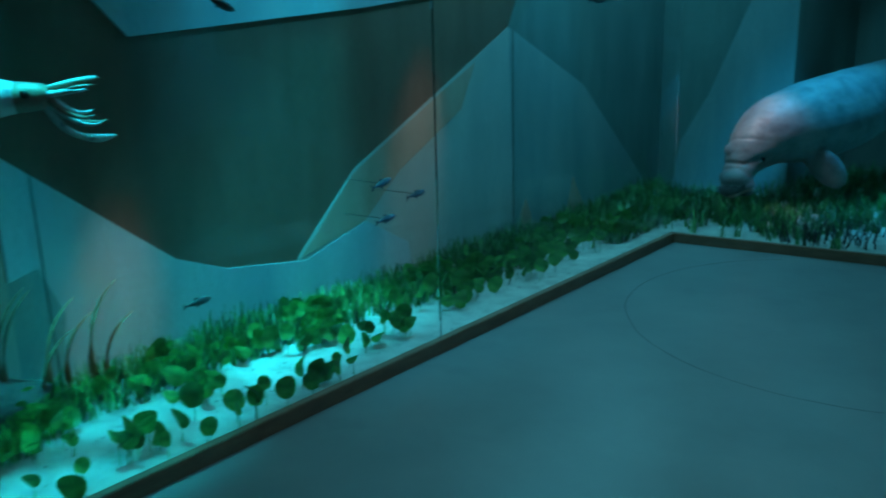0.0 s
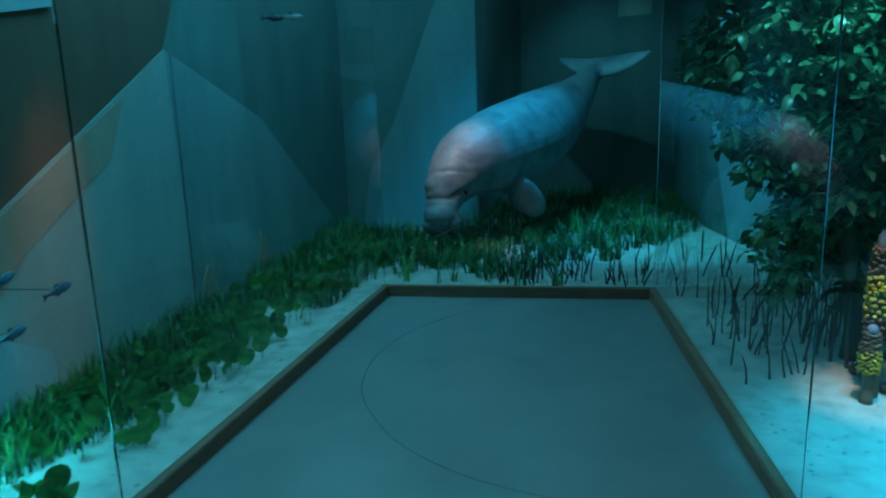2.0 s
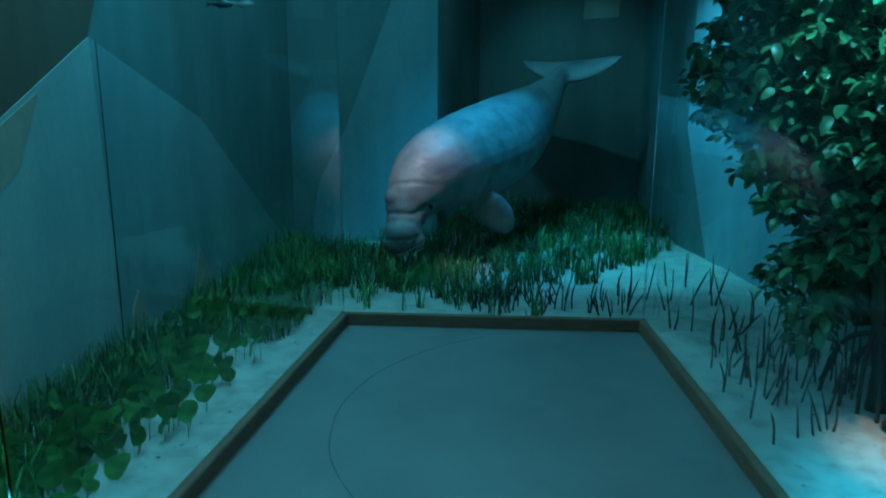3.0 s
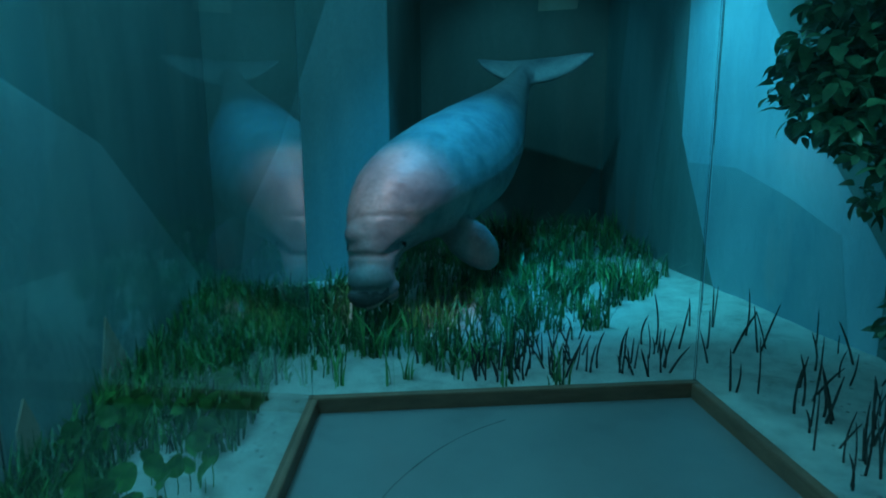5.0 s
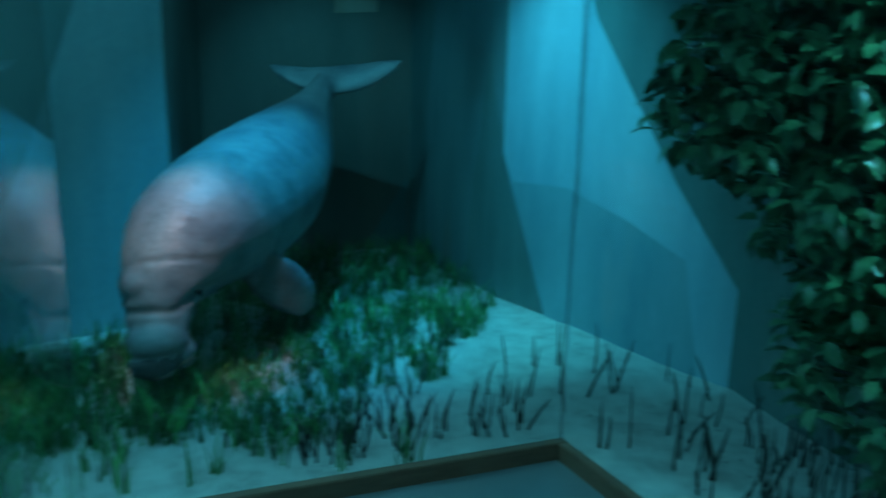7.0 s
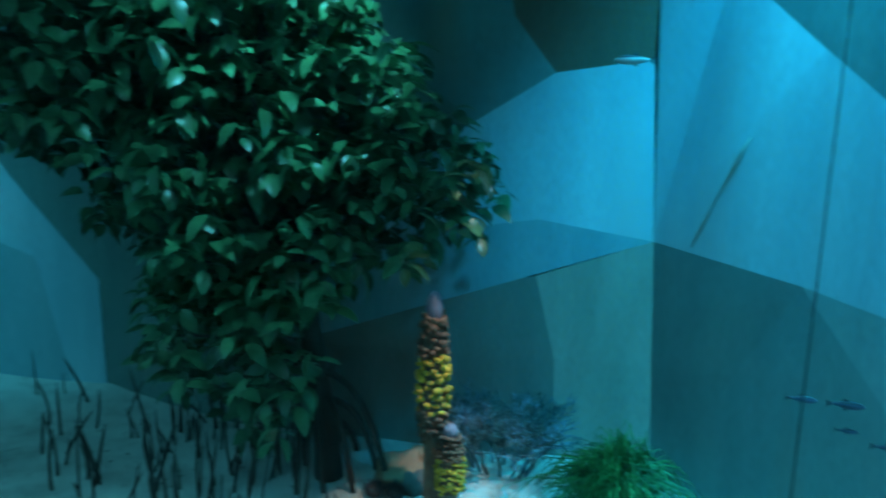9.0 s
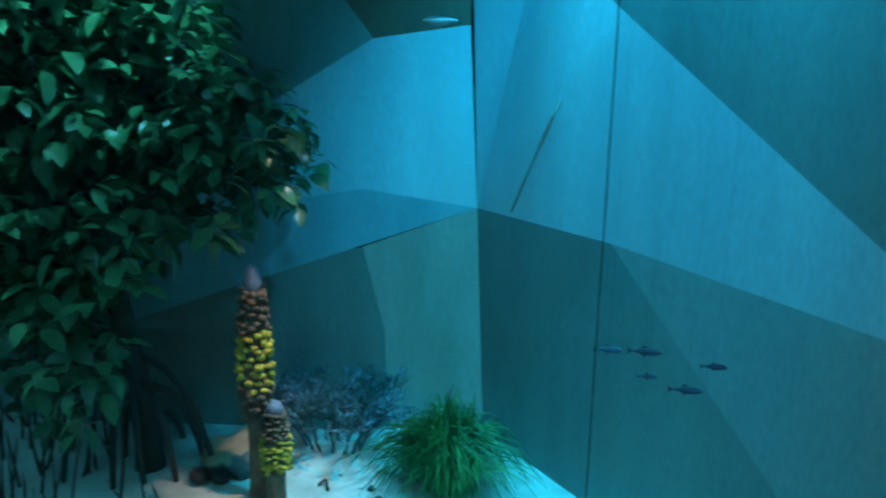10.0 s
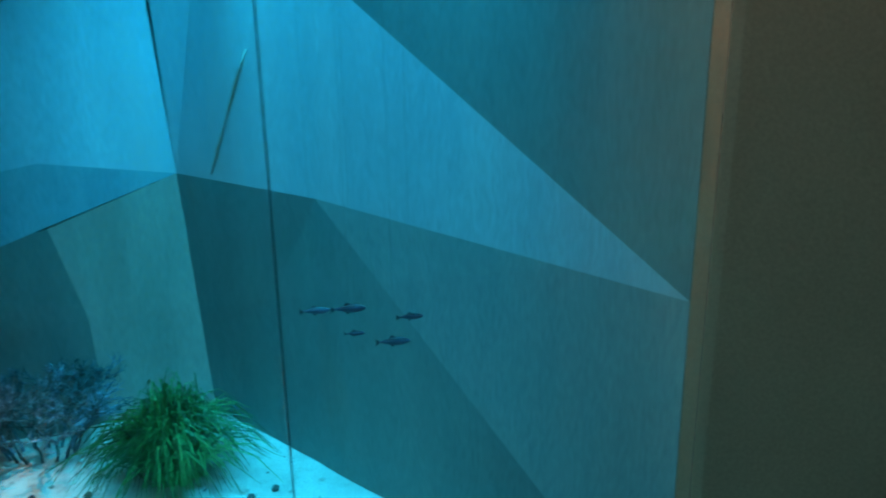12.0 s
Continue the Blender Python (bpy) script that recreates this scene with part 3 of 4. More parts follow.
# ---- fish figures ----
def fish_bm(length):
    bm = bmesh.new()
    xs = [-0.5, -0.42, -0.30, -0.12, 0.08, 0.26, 0.38, 0.45]
    hs = [0.02, 0.075, 0.12, 0.14, 0.115, 0.07, 0.035, 0.03]
    tube(bm, [(x, 0, 0.01 * math.sin(3 * x)) for x in xs], [(h * 0.6, h) for h in hs], 12)
    for f in bm.faces:
        f.material_index = 1 if f.calc_center_median().z > 0.045 else 0
        f.smooth = True
    for pts, mi in (([(0.43, 0.0, 0.02), (0.58, 0, 0.13), (0.54, 0, 0.0), (0.58, 0, -0.13), (0.43, 0, -0.02)], 1), ([(-0.1, 0, 0.125), (0.08, 0, 0.21), (0.16, 0, 0.09)], 1), ([(-0.05, 0, -0.12), (0.06, 0, -0.19), (0.12, 0, -0.10)], 1)):
        g = slab([Vector(p) + Vector((0, 0.006, 0)) for p in pts], 0, (0, -0.012, 0))
        me = bpy.data.meshes.new("fin")
        g.to_mesh(me)
        g.free()
        n0 = len(bm.faces)
        bm.from_mesh(me)
        bm.faces.ensure_lookup_table()
        for f in bm.faces[n0:]:
            f.material_index = mi
    bmesh.ops.scale(bm, vec=(length, length, length), verts=bm.verts)
    return bm


def fish(place, length, turn, tilt, label, group, rod=None, dark=False, skin=None):
    skin = skin or M_FISH
    ob = thing("fish_statue", fish_bm(length), [M_FISHD if dark else skin, M_FISHD], label, "fish statue", group)
    ob.matrix_world = pose(*place, 0, tilt, turn)
    w = bmesh.new()
    if rod:
        tube(w, [place, rod], [0.002, 0.002], 6)
    else:
        tube(w, [place, (place[0], place[1], CEIL)], [0.00022, 0.00022], 5)
    wire = part("wire", w, M_WIRE, ob, "thin support wire")
    wire.matrix_parent_inverse = ob.matrix_world.inverted()
    return ob


SH = "small silver fish figures in a shoal"
for p, L, t, tl in (((-1.01, -2.42, 0.785), 0.165, 205, 12), ((-0.89, -2.24, 0.70), 0.15, 200, 8), ((-0.945, -2.48, 0.588), 0.155, 203, 7)):
    fish(p, L, t + 60, tl, "small silver fish figure with dark back on a rod", SH, skin=M_FISHB, rod=(p[0] - 0.24, p[1] - 0.10, p[2] + 0.03))
fish((-0.98, -3.86, 0.47), 0.13, 255, 8, "small dark fish figure near the weed", SH, dark=True)
fish((-0.95, -3.6, 1.78), 0.15, 250, -25, "dark fish figure with pale belly hung high", SH, dark=True)
fish((-0.59, 0.13, 1.88), 0.14, 180, 0, "small silver fish figure hung high by the wall", SH)
fish((-0.62, -0.15, 1.86), 0.14, 180, 0, "small silver fish figure hung high by the wall", SH, dark=True)
SR = "small blue fish figures in a shoal"
for p, L in (((2.47, -2.596, 0.711), 0.068), ((2.35, -2.689, 0.761), 0.075), ((2.176, -2.832, 0.808), 0.052), ((2.369, -2.698, 0.692), 0.046), ((2.356, -2.788, 0.675), 0.075)):
    fish(p, L, 94, 2, "small blue-grey fish figure hung on a thin wire", SR, skin=M_FISHB)
fish((2.69, -2.075, 1.52), 0.10, -84, 0, "silver fish figure hung high by the corner", SR)


# ---- squid figure ----
def squid():
    bm = bmesh.new()
    ax = Vector((0.62, 0.78, 0.0)).normalized()
    c = Vector((-1.02, -4.32, 1.43)) - ax * 0.27
    tube(bm, [c + ax * t for t in (-0.50, -0.42, -0.28, -0.12, 0.0, 0.08)], [0.01, 0.045, 0.075, 0.085, 0.078, 0.06], 18)
    tube(bm, [c + ax * t for t in (0.06, 0.11, 0.17, 0.22)], [0.055, 0.058, 0.05, 0.03], 16, mi=1)
    side = ax.cross(Vector((0, 0, 1)))
    for sgn in (-1, 1):
        blob(bm, c + ax * 0.12 + side * 0.05 * sgn + Vector((0, 0, 0.012)), (0.018, 0.018, 0.018), 0, 2, 0, 2)
        f = slab([c + ax * -0.48, c + ax * -0.30 + side * 0.15 * sgn, c + ax * -0.10 + side * 0.13 * sgn + Vector((0, 0, -0.02)), c + ax * 0.0 + side * 0.07 * sgn], 0.012)
        me = bpy.data.meshes.new("fin")
        f.to_mesh(me)
        f.free()
        bm.from_mesh(me)
    for k in range(8):
        a = 2 * math.pi * k / 8 + 0.3
        o = side * math.cos(a) * 0.03 + Vector((0, 0, math.sin(a) * 0.028))
        L = 0.14 + 0.05 * ((k * 3) % 4) / 3
        sag = -0.05 if k > 3 else 0.0
        p0 = c + ax * 0.20 + o
        tube(bm, bez(p0, p0 + ax * L * 0.55 + o * 1.2 + Vector((0, 0, sag * 1.6)), p0 + ax * L + o * 1.5 + Vector((0, 0, sag * 0.8)), 9), [0.014, 0.013, 0.012, 0.011, 0.010, 0.008, 0.007, 0.005, 0.002], 7, mi=1 if k % 2 else 0)
    p0 = c + ax * 0.18 + Vector((0, 0, -0.03))
    tube(bm, bez(p0, p0 + ax * 0.06 + Vector((0, 0, -0.17)), p0 + ax * 0.24 + Vector((0, 0, -0.13)), 11), [0.013] * 7 + [0.015, 0.017, 0.012, 0.002], 8, mi=0)
    for f in bm.faces:
        f.smooth = True
    return thing("squid_statue", bm, [M_SQUID, M_SQUIDB, M_EYE], "pale blue squid figure with reddish arms trailing", "squid statue")


squid()


# ---- mangrove tree ----
def leaf_mesh(name, L, W, fold, droop, material, tip=0.0):
    bm = bmesh.new()
    rows = []
    n = 5
    for i in range(n + 1):
        t = i / n
        w = W * math.sin(math.pi * min(1, t * (1 - tip) + 0.02)) ** 0.75 * 0.5
        z = -droop * L * t * t
        rows.append([bm.verts.new((L * t, -w, z + fold * w)), bm.verts.new((L * t, 0, z)), bm.verts.new((L * t, w, z + fold * w))])
    for a, b in zip(rows, rows[1:]):
        for k in range(2):
            bm.faces.new((a[k], b[k], b[k + 1], a[k + 1]))
    me = bpy.data.meshes.new(name)
    bm.to_mesh(me)
    bm.free()
    smooth(me)
    me.materials.append(material)
    return me


def mangrove():
    base = Vector((2.64, -1.08, 0.0))
    tree = root("mangrove_tree", Matrix.Translation(base), "dark mangrove tree with dense glossy green leaves standing in sand", "tree")
    inv = tree.matrix_world.inverted()

    def own(ob):
        ob.matrix_parent_inverse = inv
        return ob
    bm = bmesh.new()
    trunk = [base + Vector(p) for p in ((0, 0, -0.03), (0.01, 0.01, 0.2), (-0.02, 0.03, 0.45), (-0.04, 0.07, 0.75), (-0.08, 0.13, 1.1), (-0.12, 0.18, 1.5))]
    tube(bm, trunk, [0.062, 0.045, 0.04, 0.036, 0.028, 0.014], 12)
    own(part("trunk", bm, M_BARK, tree, soft=True))
    r = random.Random(3)

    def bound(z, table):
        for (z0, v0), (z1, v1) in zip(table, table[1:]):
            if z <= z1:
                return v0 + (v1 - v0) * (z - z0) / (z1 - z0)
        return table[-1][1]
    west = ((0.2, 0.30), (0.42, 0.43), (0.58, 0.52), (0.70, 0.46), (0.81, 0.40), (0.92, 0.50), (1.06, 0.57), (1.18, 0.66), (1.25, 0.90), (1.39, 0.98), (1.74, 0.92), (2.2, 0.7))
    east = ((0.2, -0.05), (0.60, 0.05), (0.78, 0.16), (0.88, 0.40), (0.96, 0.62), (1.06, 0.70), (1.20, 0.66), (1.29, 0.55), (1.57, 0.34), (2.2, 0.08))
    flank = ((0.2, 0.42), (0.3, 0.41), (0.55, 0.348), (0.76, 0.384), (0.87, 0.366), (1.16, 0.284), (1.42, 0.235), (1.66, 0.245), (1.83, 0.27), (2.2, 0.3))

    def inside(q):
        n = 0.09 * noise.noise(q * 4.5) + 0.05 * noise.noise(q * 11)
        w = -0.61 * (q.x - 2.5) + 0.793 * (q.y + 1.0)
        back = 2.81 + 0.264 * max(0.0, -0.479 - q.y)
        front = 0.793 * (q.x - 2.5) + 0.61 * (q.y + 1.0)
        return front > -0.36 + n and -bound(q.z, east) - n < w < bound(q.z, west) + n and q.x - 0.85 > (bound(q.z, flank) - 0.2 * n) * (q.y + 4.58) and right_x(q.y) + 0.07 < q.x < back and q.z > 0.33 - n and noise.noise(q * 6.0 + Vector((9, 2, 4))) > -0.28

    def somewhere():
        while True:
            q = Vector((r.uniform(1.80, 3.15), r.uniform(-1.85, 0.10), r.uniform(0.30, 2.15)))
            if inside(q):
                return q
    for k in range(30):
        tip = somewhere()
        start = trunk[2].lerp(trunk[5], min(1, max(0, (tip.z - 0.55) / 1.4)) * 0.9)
        mid = start.lerp(tip, 0.5) + Vector((r.uniform(-0.06, 0.06), r.uniform(-0.06, 0.06), 0.08))
        bm = bmesh.new()
        tube(bm, bez(start, mid, tip, 7), [0.018, 0.015, 0.012, 0.010, 0.008, 0.006, 0.003], 7)
        own(part("limb", bm, M_BARK, tree, soft=True))
    # prop roots
    for k in range(9):
        a = k * 0.7 + r.uniform(-0.2, 0.2)
        L = r.uniform(0.10, 0.30)
        top = trunk[2].lerp(trunk[1], r.random())
        bm = bmesh.new()
        tube(bm, bez(top, top + Vector((math.cos(a) * L * 0.8, math.sin(a) * L * 0.8, 0.02)), Vector((base.x + math.cos(a) * L, base.y + math.sin(a) * L, -0.02)), 7), [0.014, 0.014, 0.013, 0.012, 0.012, 0.011, 0.010], 7)
        own(part("prop_root", bm, M_BARK, tree, soft=True))
    kinds = [leaf_mesh("mangrove_leaf", 0.055 + 0.008 * k, 0.034 + 0.004 * k, 0.25, 0.25 + 0.1 * k, M_TREE) for k in range(4)]
    spots = []
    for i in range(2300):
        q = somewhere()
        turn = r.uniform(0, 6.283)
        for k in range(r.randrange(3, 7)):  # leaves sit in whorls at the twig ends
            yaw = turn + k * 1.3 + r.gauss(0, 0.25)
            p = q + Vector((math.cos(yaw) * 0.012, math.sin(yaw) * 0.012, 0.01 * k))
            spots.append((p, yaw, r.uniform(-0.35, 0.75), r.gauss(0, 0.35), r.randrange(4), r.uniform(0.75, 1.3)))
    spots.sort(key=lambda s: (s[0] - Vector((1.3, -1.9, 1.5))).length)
    verts, faces = [], []
    for i, (q, yaw, dip, rl, k, sc) in enumerate(spots):
        m = Matrix.Translation(q) @ Euler((rl, dip, yaw)).to_matrix().to_4x4() @ Matrix.Diagonal((sc, sc, sc, 1))
        if i < 300:
            ob = new("leaf", kinds[k])
            ob.parent = tree
            ob.matrix_parent_inverse = inv
            ob.matrix_basis = m
        else:
            n0 = len(verts)
            verts += [(m @ v.co)[:] for v in kinds[k].vertices]
            faces += [tuple(n0 + j for j in p.vertices) for p in kinds[k].polygons]
    me = bpy.data.meshes.new("crown")
    me.from_pydata(verts, [], faces)
    smooth(me)
    me.materials.append(M_TREEJ)
    ob = new("crown", me)
    ob.parent = tree
    ob.matrix_parent_inverse = inv
    tagged(ob, "dense glossy green foliage", kind="stuff")


mangrove()


# ---- breathing roots ----
root_meshes = []
for k in range(7):
    r = random.Random(40 + k)
    h = 1.0
    bm = bmesh.new()
    lean, bend = r.uniform(-0.7, 0.7), r.uniform(-0.12, 0.12)
    tube(bm, [(lean * t + bend * math.sin(3 * t), bend * t * t, h * t) for t in (-0.05, 0.2, 0.4, 0.6, 0.8, 1.0)], [0.042, 0.040, 0.036, 0.034, 0.028, 0.012], 7)
    me = bpy.data.meshes.new("breathing_root")
    bm.to_mesh(me)
    bm.free()
    smooth(me)
    me.materials.append(M_ROOT)
    root_meshes.append(me)


def breathing_root(x, y, h, k, turn, thick):
    ob = new("breathing_root", root_meshes[k % 7])
    ob.matrix_world = Matrix.Translation((x, y, sand_z(x, y) - 0.01)) @ Matrix.Rotation(turn, 4, "Z") @ Matrix.Diagonal((thick, thick, h, 1))
    tagged(ob, "dark bare mangrove breathing root sticking up from sand", "mangrove root", "breathing roots in the sand")


r = random.Random(12)
for i in range(74):
    x = r.uniform(0.75, 1.80)
    y = 0.20 + abs(r.gauss(0, 0.22))
    breathing_root(x, y, r.uniform(0.10, 0.22), i, r.uniform(0, 6.3), r.uniform(0.10, 0.16))
for i in range(120):
    a, d = r.uniform(0, 6.283), 0.12 + abs(r.gauss(0, 0.42))
    x, y = 2.42 + math.cos(a) * d * 0.75, -0.62 + math.sin(a) * d * 1.15
    if x < right_x(y) + 0.10 or x > 2.9 - 0.22 * max(0, y) or y < -1.30 or (y < -1.05 and x > 2.45) or y > 1.5:
        continue
    breathing_root(x, y, r.uniform(0.12, 0.30), i, r.uniform(0, 6.3), r.uniform(0.10, 0.17))
for x, y, h in ((1.95, -0.05, 0.15), (2.065, -1.43, 0.16), (2.188, -1.37, 0.15), (2.265, -1.34, 0.15), (2.31, -1.30, 0.17), (2.36, -1.30, 0.14), (2.0, -0.91, 0.16), (1.98, 0.34, 0.20), (2.05, 0.52, 0.22), (1.80, 0.62, 0.30), (1.90, 0.55, 0.26), (2.22, 0.85, 0.25), (2.35, 0.7, 0.28), (2.1, 0.9, 0.2), (2.3, 0.45, 0.26)):
    breathing_root(x, y, h, int(h * 100), x * 5, 0.14)


# ---- seagrass ----
def blades(name, spots, material, label, seg=3):
    """A bed of curved blades; spots: (x, y, z, height, width, yaw, lean)."""
    verts, faces = [], []
    for x, y, z, h, w, yaw, lean in spots:
        c, s = math.cos(yaw), math.sin(yaw)
        n0 = len(verts)
        for i in range(seg + 1):
            t = i / seg
            ww = w * (1 - 0.75 * t ** 3) * 0.5
            o = lean * h * t * t
            px, py, pz = x - s * o, y + c * o, z + h * t * (1 - 0.25 * abs(lean) * t)
            verts += [(px - c * ww, py - s * ww, pz), (px + c * ww, py + s * ww, pz)]
        faces += [(n0 + 2 * i, n0 + 2 * i + 1, n0 + 2 * i + 3, n0 + 2 * i + 2) for i in range(seg)]
    me = bpy.data.meshes.new(name)
    me.from_pydata(verts, [], faces)
    smooth(me)
    me.materials.append(material)
    return tagged(new(name, me), label, "seagrass", kind="stuff")


r = random.Random(21)
far, left = [], []
while len(far) < 7600:
    x, y = r.uniform(-0.75, 2.4), r.uniform(0.10, 3.5)
    n = noise.noise(Vector((x * 1.6, y * 1.6, 4)))
    edge = 0.40 + 0.22 * n - 0.12 * (x < 0.2)
    if y < edge and r.random() > 0.12:
        continue
    if x > max(1.58 + 0.22 * (y - 0.6), 1.85 + 0.85 * (y - 1.30)) + 0.18 * n or (x > 1.15 and y < 0.85 + 0.3 * n and r.random() > 0.10):
        continue
    if n < -0.40 and r.random() > 0.25 or (y > 1.9 + 0.3 * x and x < 0.5) or x < -0.7 + 0.1 * y:
        continue
    tall = r.uniform(0.10, 0.24) * (1.0 + 0.4 * n)
    for k in range(r.randrange(3, 9)):
        bx, by = x + r.gauss(0, 0.018), y + r.gauss(0, 0.018)
        far.append((bx, by, sand_z(bx, by) - 0.005, tall * r.uniform(0.55, 1.1), r.uniform(0.007, 0.014), r.uniform(0, 6.3), r.uniform(0, 0.9)))
wlx = lambda y: -1.53 + 0.1219 * (y + 4.2)
while len(left) < 11000:
    y = r.uniform(-6.8, 1.8)
    wx, gx = wlx(y), left_x(y) - 0.05
    u = r.random() ** 1.3
    x = wx + 0.04 + u * (gx - wx - 0.08)
    n = noise.noise(Vector((x * 1.8, y * 1.8, 9)))
    if u > 0.40 + 0.22 * n and (y < -0.4 or u > 0.8):
        continue
    h = r.uniform(0.08, 0.20) * (1.05 - 0.45 * u) * (1 + 0.4 * n)
    left.append((x, y, sand_z(x, y) - 0.005, h, r.uniform(0.006, 0.013), r.uniform(0, 6.3), r.uniform(0, 0.7)))
blades("seagrass_bed", far, M_GRASS, "dense dark green seagrass growing on white sand")
blades("seagrass_bed", left, M_GRASS, "green seagrass growing along the wall foot")

# ---- round-leaved plants along the glass ----
paddle = []
for k in range(4):
    bm = bmesh.new()
    R = 0.038 + 0.006 * k
    ring = []
    c = bm.verts.new((0, 0.006, 0))
    for i in range(12):
        a = 2 * math.pi * i / 12
        rad = R * (1 + 0.12 * math.cos(a - math.pi / 2)) * (0.86 if i == 9 else 1)
        ring.append(bm.verts.new((rad * 0.85 * math.cos(a), 0.006 * math.cos(2 * a) * (1 + k * 0.4), rad * math.sin(a))))
    for i in range(12):
        bm.faces.new((c, ring[i], ring[(i + 1) % 12]))
    me = bpy.data.meshes.new("leaf")
    bm.to_mesh(me)
    bm.free()
    smooth(me)
    me.materials.append(M_LEAF)
    paddle.append(me)
stem_bm = bmesh.new()
tube(stem_bm, [(0, 0, -0.02), (0.004, 0, 0.4), (0, 0.004, 1.0)], [0.0022, 0.002, 0.0015], 6)
stem_me = bpy.data.meshes.new("stem")
stem_bm.to_mesh(stem_me)
stem_bm.free()
stem_me.materials.append(M_LEAF)


def paddle_plant(x, y, count, r):
    plant = root("paddle_plant", Matrix.Translation((x, y, sand_z(x, y))), "small green plant with round paddle leaves in sand", "plant", "paddle plants along the glass")
    for i in range(count):
        dx, dy, h = r.gauss(0, 0.05), r.gauss(0, 0.06), r.uniform(0.03, 0.11)
        st = new("stem", stem_me)
        st.parent = plant
        st.matrix_basis = Matrix.Translation((dx, dy, 0)) @ Matrix.Diagonal((1, 1, h, 1))
        lf = new("leaf", paddle[r.randrange(4)])
        lf.parent = st
        lf.matrix_parent_inverse = st.matrix_basis.inverted()
        s = r.uniform(0.75, 1.25)
        lf.matrix_basis = Matrix.Translation((dx, dy, h + 0.02)) @ Euler((r.gauss(0, 0.35), r.gauss(0, 0.25), r.gauss(1.0, 0.7))).to_matrix().to_4x4() @ Matrix.Diagonal((s, s, s, 1))


r = random.Random(31)
for x, y, c in ((-0.62, -1.75, 6), (-0.45, -1.0, 6), (-0.50, -1.28, 5), (-0.36, -0.28, 5), (-0.52, -0.78, 6), (-0.66, -2.25, 6), (-0.66, -4.75, 3), (-0.72, -4.45, 9), (-0.60, -4.22, 3), (-0.60, -3.95, 3), (-0.58, -3.80, 3), (-0.56, -3.52, 7), (-0.50, -3.32, 2), (-0.68, -3.05, 5), (-0.62, -2.86, 8), (-0.54, -1.62, 5), (-0.50, -1.45, 4), (-0.40, -0.72, 5), (-0.42, -0.45, 5), (-0.30, -0.12, 4), (-0.62, -2.05, 5), (-0.58, -1.05, 5), (-0.75, -5.15, 5), (-0.86, -4.05, 7)):
    paddle_plant(x, y, c, r)
for i in range(72):
    y = r.uniform(-5.9, 0.6)
    wx, gx = wlx(y), left_x(y)
    x = wx + (gx - wx) * r.uniform(0.18, 0.54)
    paddle_plant(x, y, r.randrange(5, 9), r)

# ---- kelp by the left wall ----
r = random.Random(5)
for i in range(8):
    y = -4.66 + 0.085 * i + r.uniform(-0.05, 0.05)
    x = wlx(y) + r.uniform(0.08, 0.2)
    h = r.uniform(0.35, 0.62)
    z = sand_z(x, y)
    bm = bmesh.new()
    tube(bm, bez((x, y, z - 0.02), (x + 0.02, y - 0.10, z + h * 0.75), (x + 0.04, y + 0.12, z + h), 10), [(0.010, 0.004), (0.013, 0.004), (0.017, 0.004), (0.02, 0.004), (0.021, 0.004), (0.02, 0.004), (0.018, 0.003), (0.014, 0.003), (0.009, 0.002), (0.003, 0.002)], 8)
    thing("kelp", bm, M_KELP, "tall brown kelp blade curving beside the wall", "kelp", "kelp blades", soft=True)
bm = bmesh.new()
blob(bm, (-1.42, -4.75, 0.12), (0.16, 0.34, 0.16), 0.5, 3, 6)
thing("rock", bm, M_DROCK, "dark rough rock at the wall foot", "rock", soft=True)


# ---- sponges, urchins, coral and weed ----
def sponge(x, y, h, w, label, band):
    z = sand_z(x, y)
    sp = root("sponge", Matrix.Translation((x, y, z)), label, "sponge", "knobbly sponges")
    inv = sp.matrix_world.inverted()
    r = random.Random(int(h * 1000))
    bm = bmesh.new()
    tube(bm, [(x + 0.006 * math.sin(9 * t), y, z + h * t) for t in (-0.05, 0.1, 0.3, 0.42, 0.55, 0.7, 0.82, 0.92, 1.0)], [w * k for k in (0.62, 0.52, 0.5, 0.66, 0.8, 0.74, 0.6, 0.42, 0.12)], 14)
    part("stalk", bm, M_SPBR, sp, soft=True).matrix_parent_inverse = inv
    bm = bmesh.new()
    blob(bm, (x, y, z + h * 0.955), (w * 0.5, w * 0.5, h * 0.075), 0.1, 2, 1)
    part("tip", bm, M_TIP, sp, "smooth grey-violet tip", soft=True).matrix_parent_inverse = inv
    rows = 18
    for i in range(rows):
        t = 0.40 + 0.52 * i / (rows - 1)
        for k in range(9):
            a = 2 * math.pi * (k + 0.5 * (i % 2)) / 9 + r.uniform(-0.15, 0.15)
            R = w * (0.84 - 2.6 * (t - 0.58) ** 2)
            bm = bmesh.new()
            blob(bm, (x + R * math.cos(a), y + R * math.sin(a), z + h * (t + r.uniform(-0.016, 0.016))), (w * r.uniform(0.16, 0.32), w * r.uniform(0.16, 0.32), h * r.uniform(0.010, 0.020)), 0.6, 1, i * 9 + k)
            yellow = band[0] + r.uniform(-0.03, 0.03) < t < band[1] + r.uniform(-0.03, 0.03)
            part("knob", bm, M_YEL if yellow else M_SPBR, sp, "yellow knob" if yellow else "", soft=True).matrix_parent_inverse = inv


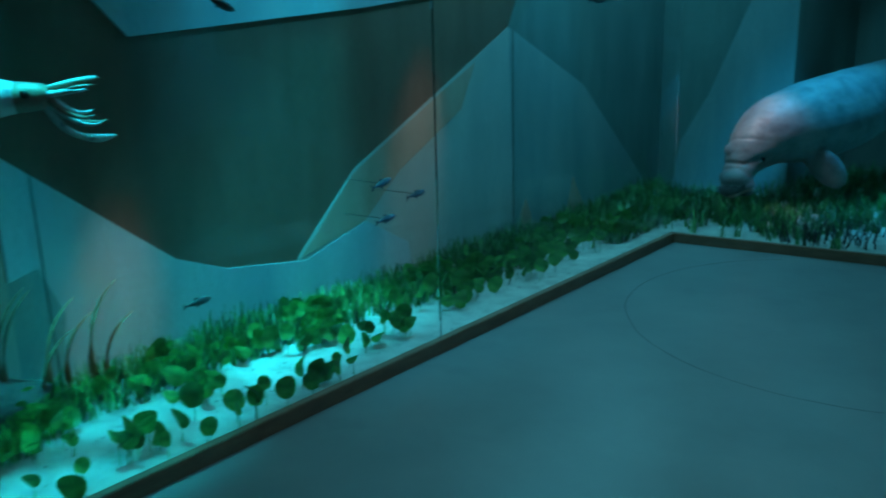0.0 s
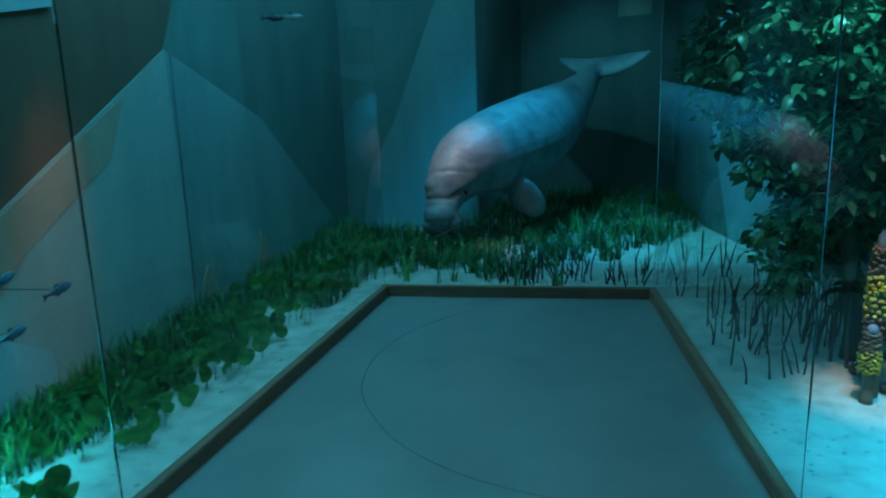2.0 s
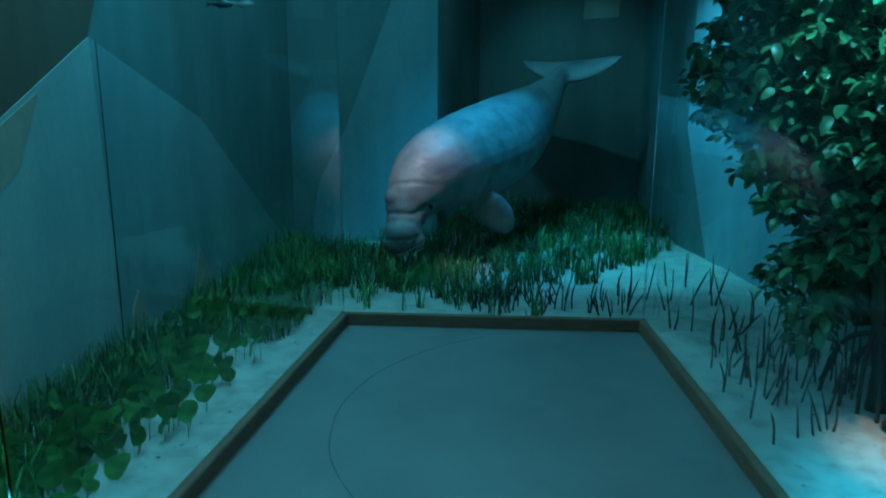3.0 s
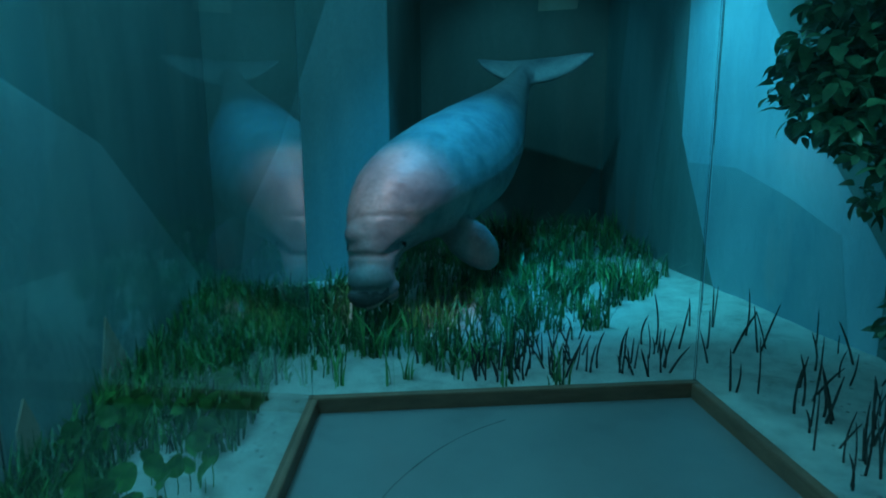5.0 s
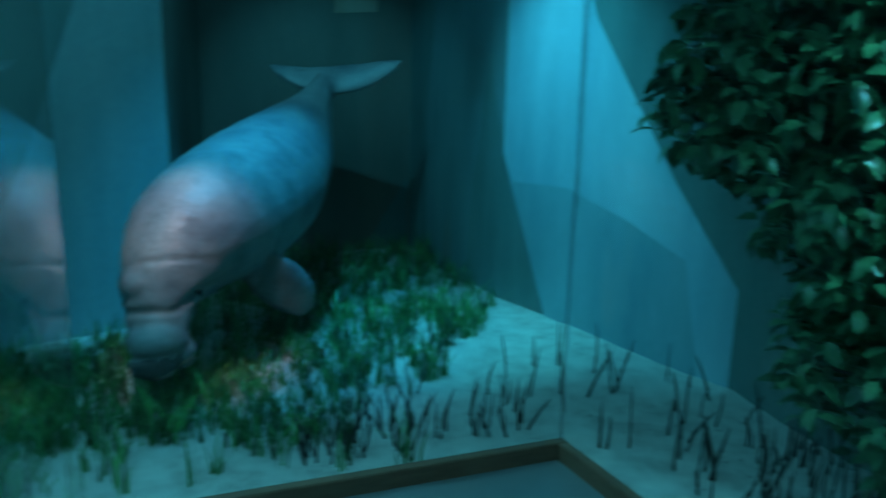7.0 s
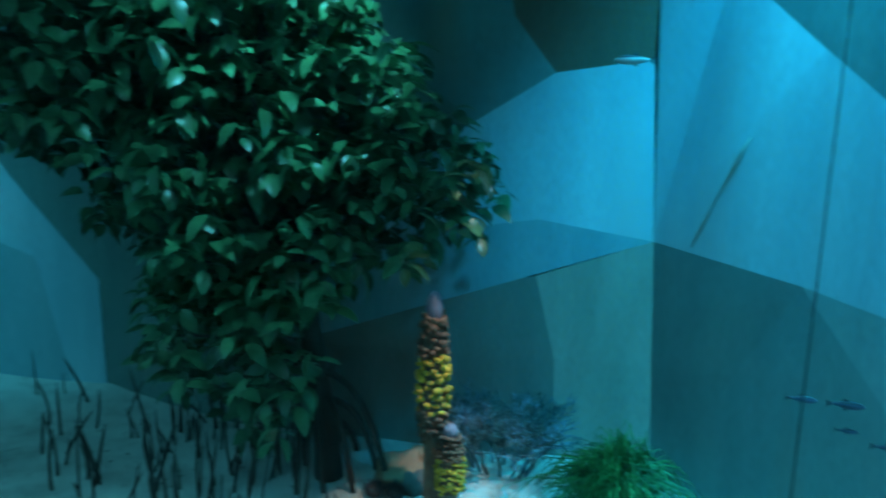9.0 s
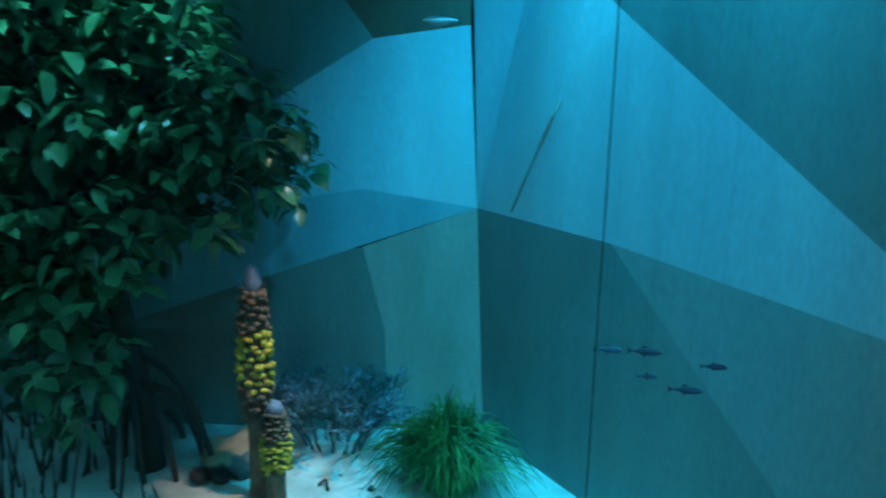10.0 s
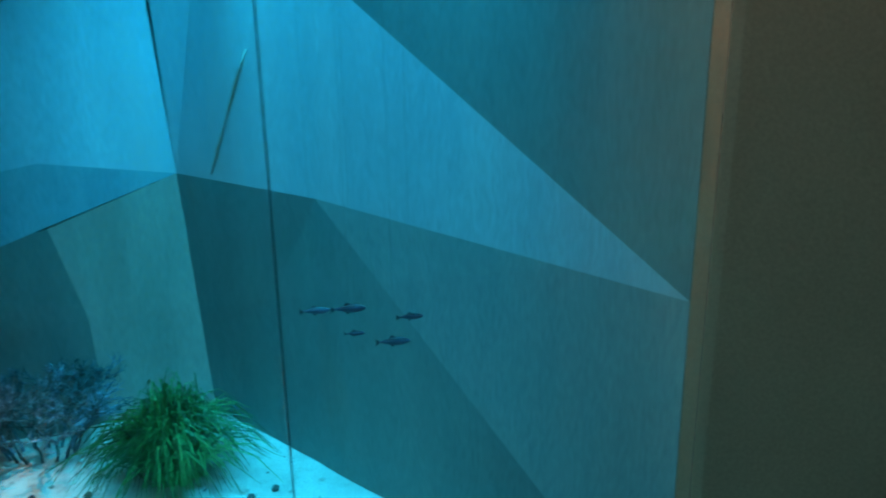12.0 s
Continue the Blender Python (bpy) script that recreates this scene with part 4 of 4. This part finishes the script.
sponge(2.585, -1.525, 0.755, 0.058, "tall knobbly brown sponge with a yellow band", (0.50, 0.74))
sponge(2.54, -1.612, 0.36, 0.05, "short knobbly yellow sponge with a violet tip", (0.40, 0.70))
for x, y, s in ((2.595, -1.298, 0.033), (2.62, -1.366, 0.034), (2.66, -1.50, 0.03)):
    bm = bmesh.new()
    z = sand_z(x, y)
    blob(bm, (x, y, z + s * 0.8), (s, s, s * 0.85), 0.05, 2, 1)
    r = random.Random(int(x * 999))
    for i in range(60):
        d = Vector((r.gauss(0, 1), r.gauss(0, 1), abs(r.gauss(0, 1)))).normalized()
        c = Vector((x, y, z + s * 0.8))
        tube(bm, [c + d * s * 0.8, c + d * s * 1.35], [0.0022, 0.0005], 4)
    thing("sea_urchin", bm, M_URCH, "dark round sea urchin on the sand", "sea urchin", "sea urchins")
for x, y, sx, sy, sz, m, lab in ((2.765, -1.322, 0.12, 0.10, 0.07, M_ROCK, "low orange rock on the sand"), (2.715, -1.393, 0.07, 0.06, 0.055, M_DROCK, "dark greenish rock beside the sponge"), (2.81, -1.466, 0.07, 0.06, 0.04, M_ROCK, "low orange rock on the sand")):
    bm = bmesh.new()
    blob(bm, (x, y, sand_z(x, y) + sz * 0.3), (sx, sy, sz), 0.5, 3, x * 9)
    thing("rock", bm, m, lab, "rock", soft=True)

# bushy coral
bm = bmesh.new()
r = random.Random(17)
cb = Vector((2.99, -1.60, sand_z(2.99, -1.60)))


def twig(p, d, L, rad, depth):
    q = p + d * L
    tube(bm, [p, p.lerp(q, 0.5) + Vector((r.gauss(0, 0.006), r.gauss(0, 0.006), 0)), q], [rad, rad * 0.85, rad * 0.7], 5)
    if depth:
        for _ in range(3):
            e = (d + Vector((r.gauss(0, 0.6), r.gauss(0, 0.6), r.gauss(0.1, 0.4)))).normalized()
            twig(q, e, L * r.uniform(0.6, 0.85), rad * 0.75, depth - 1)


for k in range(15):
    a = k * 0.42
    twig(cb + Vector((0.05 * math.cos(a), 0.10 * math.sin(a), -0.01)), Vector((0.35 * math.cos(a) - 0.1, 0.5 * math.sin(a), 1.0)).normalized(), 0.112, 0.006, 4)
thing("coral_bush", bm, M_CORAL, "bushy dark coral with pale blue tips by the wall", "coral")

# thin tube added in place of a streak painted on the folded wall
bm = bmesh.new()
d4 = (Vector((*R5, 0)) - Vector((*R4, 0))).normalized()
o4 = Vector((d4.y, -d4.x, 0)) * 0.025
tube(bm, bez(p4(0.16, 0.92) + o4 * 1.6, p4(0.24, 1.08) + o4 * 1.3, p4(0.37, 1.30) + o4, 9), [0.002, 0.004, 0.006, 0.004, 0.002, 0.004, 0.006, 0.005, 0.002], 7)
tube(bm, [p4(0.37, 1.30) + o4, p4(0.37, 1.30) - o4 * 0.4], [0.002, 0.002], 5)
thing("wall_streak", bm, M_TAUPE, "thin curved tube standing in for a streak painted on the wall", "seaweed", soft=True)

# mop of green weed
r = random.Random(23)
tx, ty = 2.84, -2.078
tuft = root("weed_tuft", Matrix.Translation((tx, ty, sand_z(tx, ty))), "bright green mop of fine weed on sand", "seaweed")
inv = tuft.matrix_world.inverted()
for g in range(5):
    bm = bmesh.new()
    for i in range(190):
        a = r.gauss(r.randrange(9) * 0.7 + g * 0.3, 0.28)
        u = r.random() ** 0.6
        b0 = Vector((tx + r.gauss(0, 0.03), ty + r.gauss(0, 0.03), sand_z(tx, ty)))
        H = 0.29 * (1 - 0.30 * u) * r.uniform(0.65, 1.25)
        out = Vector((math.cos(a), math.sin(a), 0)) * 0.22 * u * r.uniform(0.7, 1.35)
        tube(bm, bez(b0, b0 + out * 0.55 + Vector((0, 0, H * 1.35)), b0 + out * 1.12 + Vector((0, 0, H * (0.85 - 0.60 * u) * r.uniform(0.7, 1.25))) + Vector((r.gauss(0, 0.02), r.gauss(0, 0.02), r.gauss(0, 0.012))), 5), [0.0026, 0.0028, 0.0026, 0.002, 0.0006], 3, cap=False)
    part("strand_bunch", bm, M_TUFT, tuft).matrix_parent_inverse = inv

# shell chips and litter on the sand
bm_v, bm_f = [], []
r = random.Random(77)
chips = []
for i in range(700):
    if i < 430:
        y = r.uniform(-6, 0.8)
        wx, gx = wlx(y), left_x(y) - 0.06
        x = wx + (gx - wx) * r.uniform(0.2, 0.95)
    else:
        x, y = r.uniform(2.05, 3.1), r.uniform(-2.6, 0.4)
        if x < right_x(y) + 0.08:
            continue
    s = r.uniform(0.004, 0.013)
    z = sand_z(x, y)
    a = r.uniform(0, 6.3)
    n0 = len(bm_v)
    for k in range(5):
        q = a + 1.2566 * k
        bm_v.append((x + s * math.cos(q) * r.uniform(0.7, 1.2), y + s * math.sin(q) * r.uniform(0.7, 1.2), z + 0.002))
    bm_v.append((x, y, z + s * 0.5))
    bm_f += [(n0 + k, n0 + (k + 1) % 5, n0 + 5) for k in range(5)]
me = bpy.data.meshes.new("shell_litter")
me.from_pydata(bm_v, [], bm_f)
me.materials.append(M_SHELL)
tagged(new("shell_litter", me), "scattered shell chips and leaf litter on sand", "shell litter", kind="stuff")

# small litter by the sponges
bm = bmesh.new()
z = sand_z(2.70, -1.676)
tube(bm, [(2.70 + 0.02 * math.sin(5 * t), -1.676 - 0.05 * t, z + 0.006 + 0.012 * abs(math.sin(4 * t))) for t in [i / 10 for i in range(11)]], [0.005] * 9 + [0.004, 0.002], 7)
thing("curled_twig", bm, M_ROOT, "small dark curled twig lying on sand", "twig", soft=True)
for x, y, k in ((2.726, -1.853, 1), (2.68, -1.895, 2), (2.744, -2.402, 3), (2.708, -2.335, 4)):
    bm = bmesh.new()
    blob(bm, (x, y, sand_z(x, y) + 0.006), (0.014, 0.012, 0.010), 0.4, 2, k)
    thing("pebble", bm, M_DROCK, "small dark pebble on the white sand", "pebble", "pebbles on the sand", soft=True)
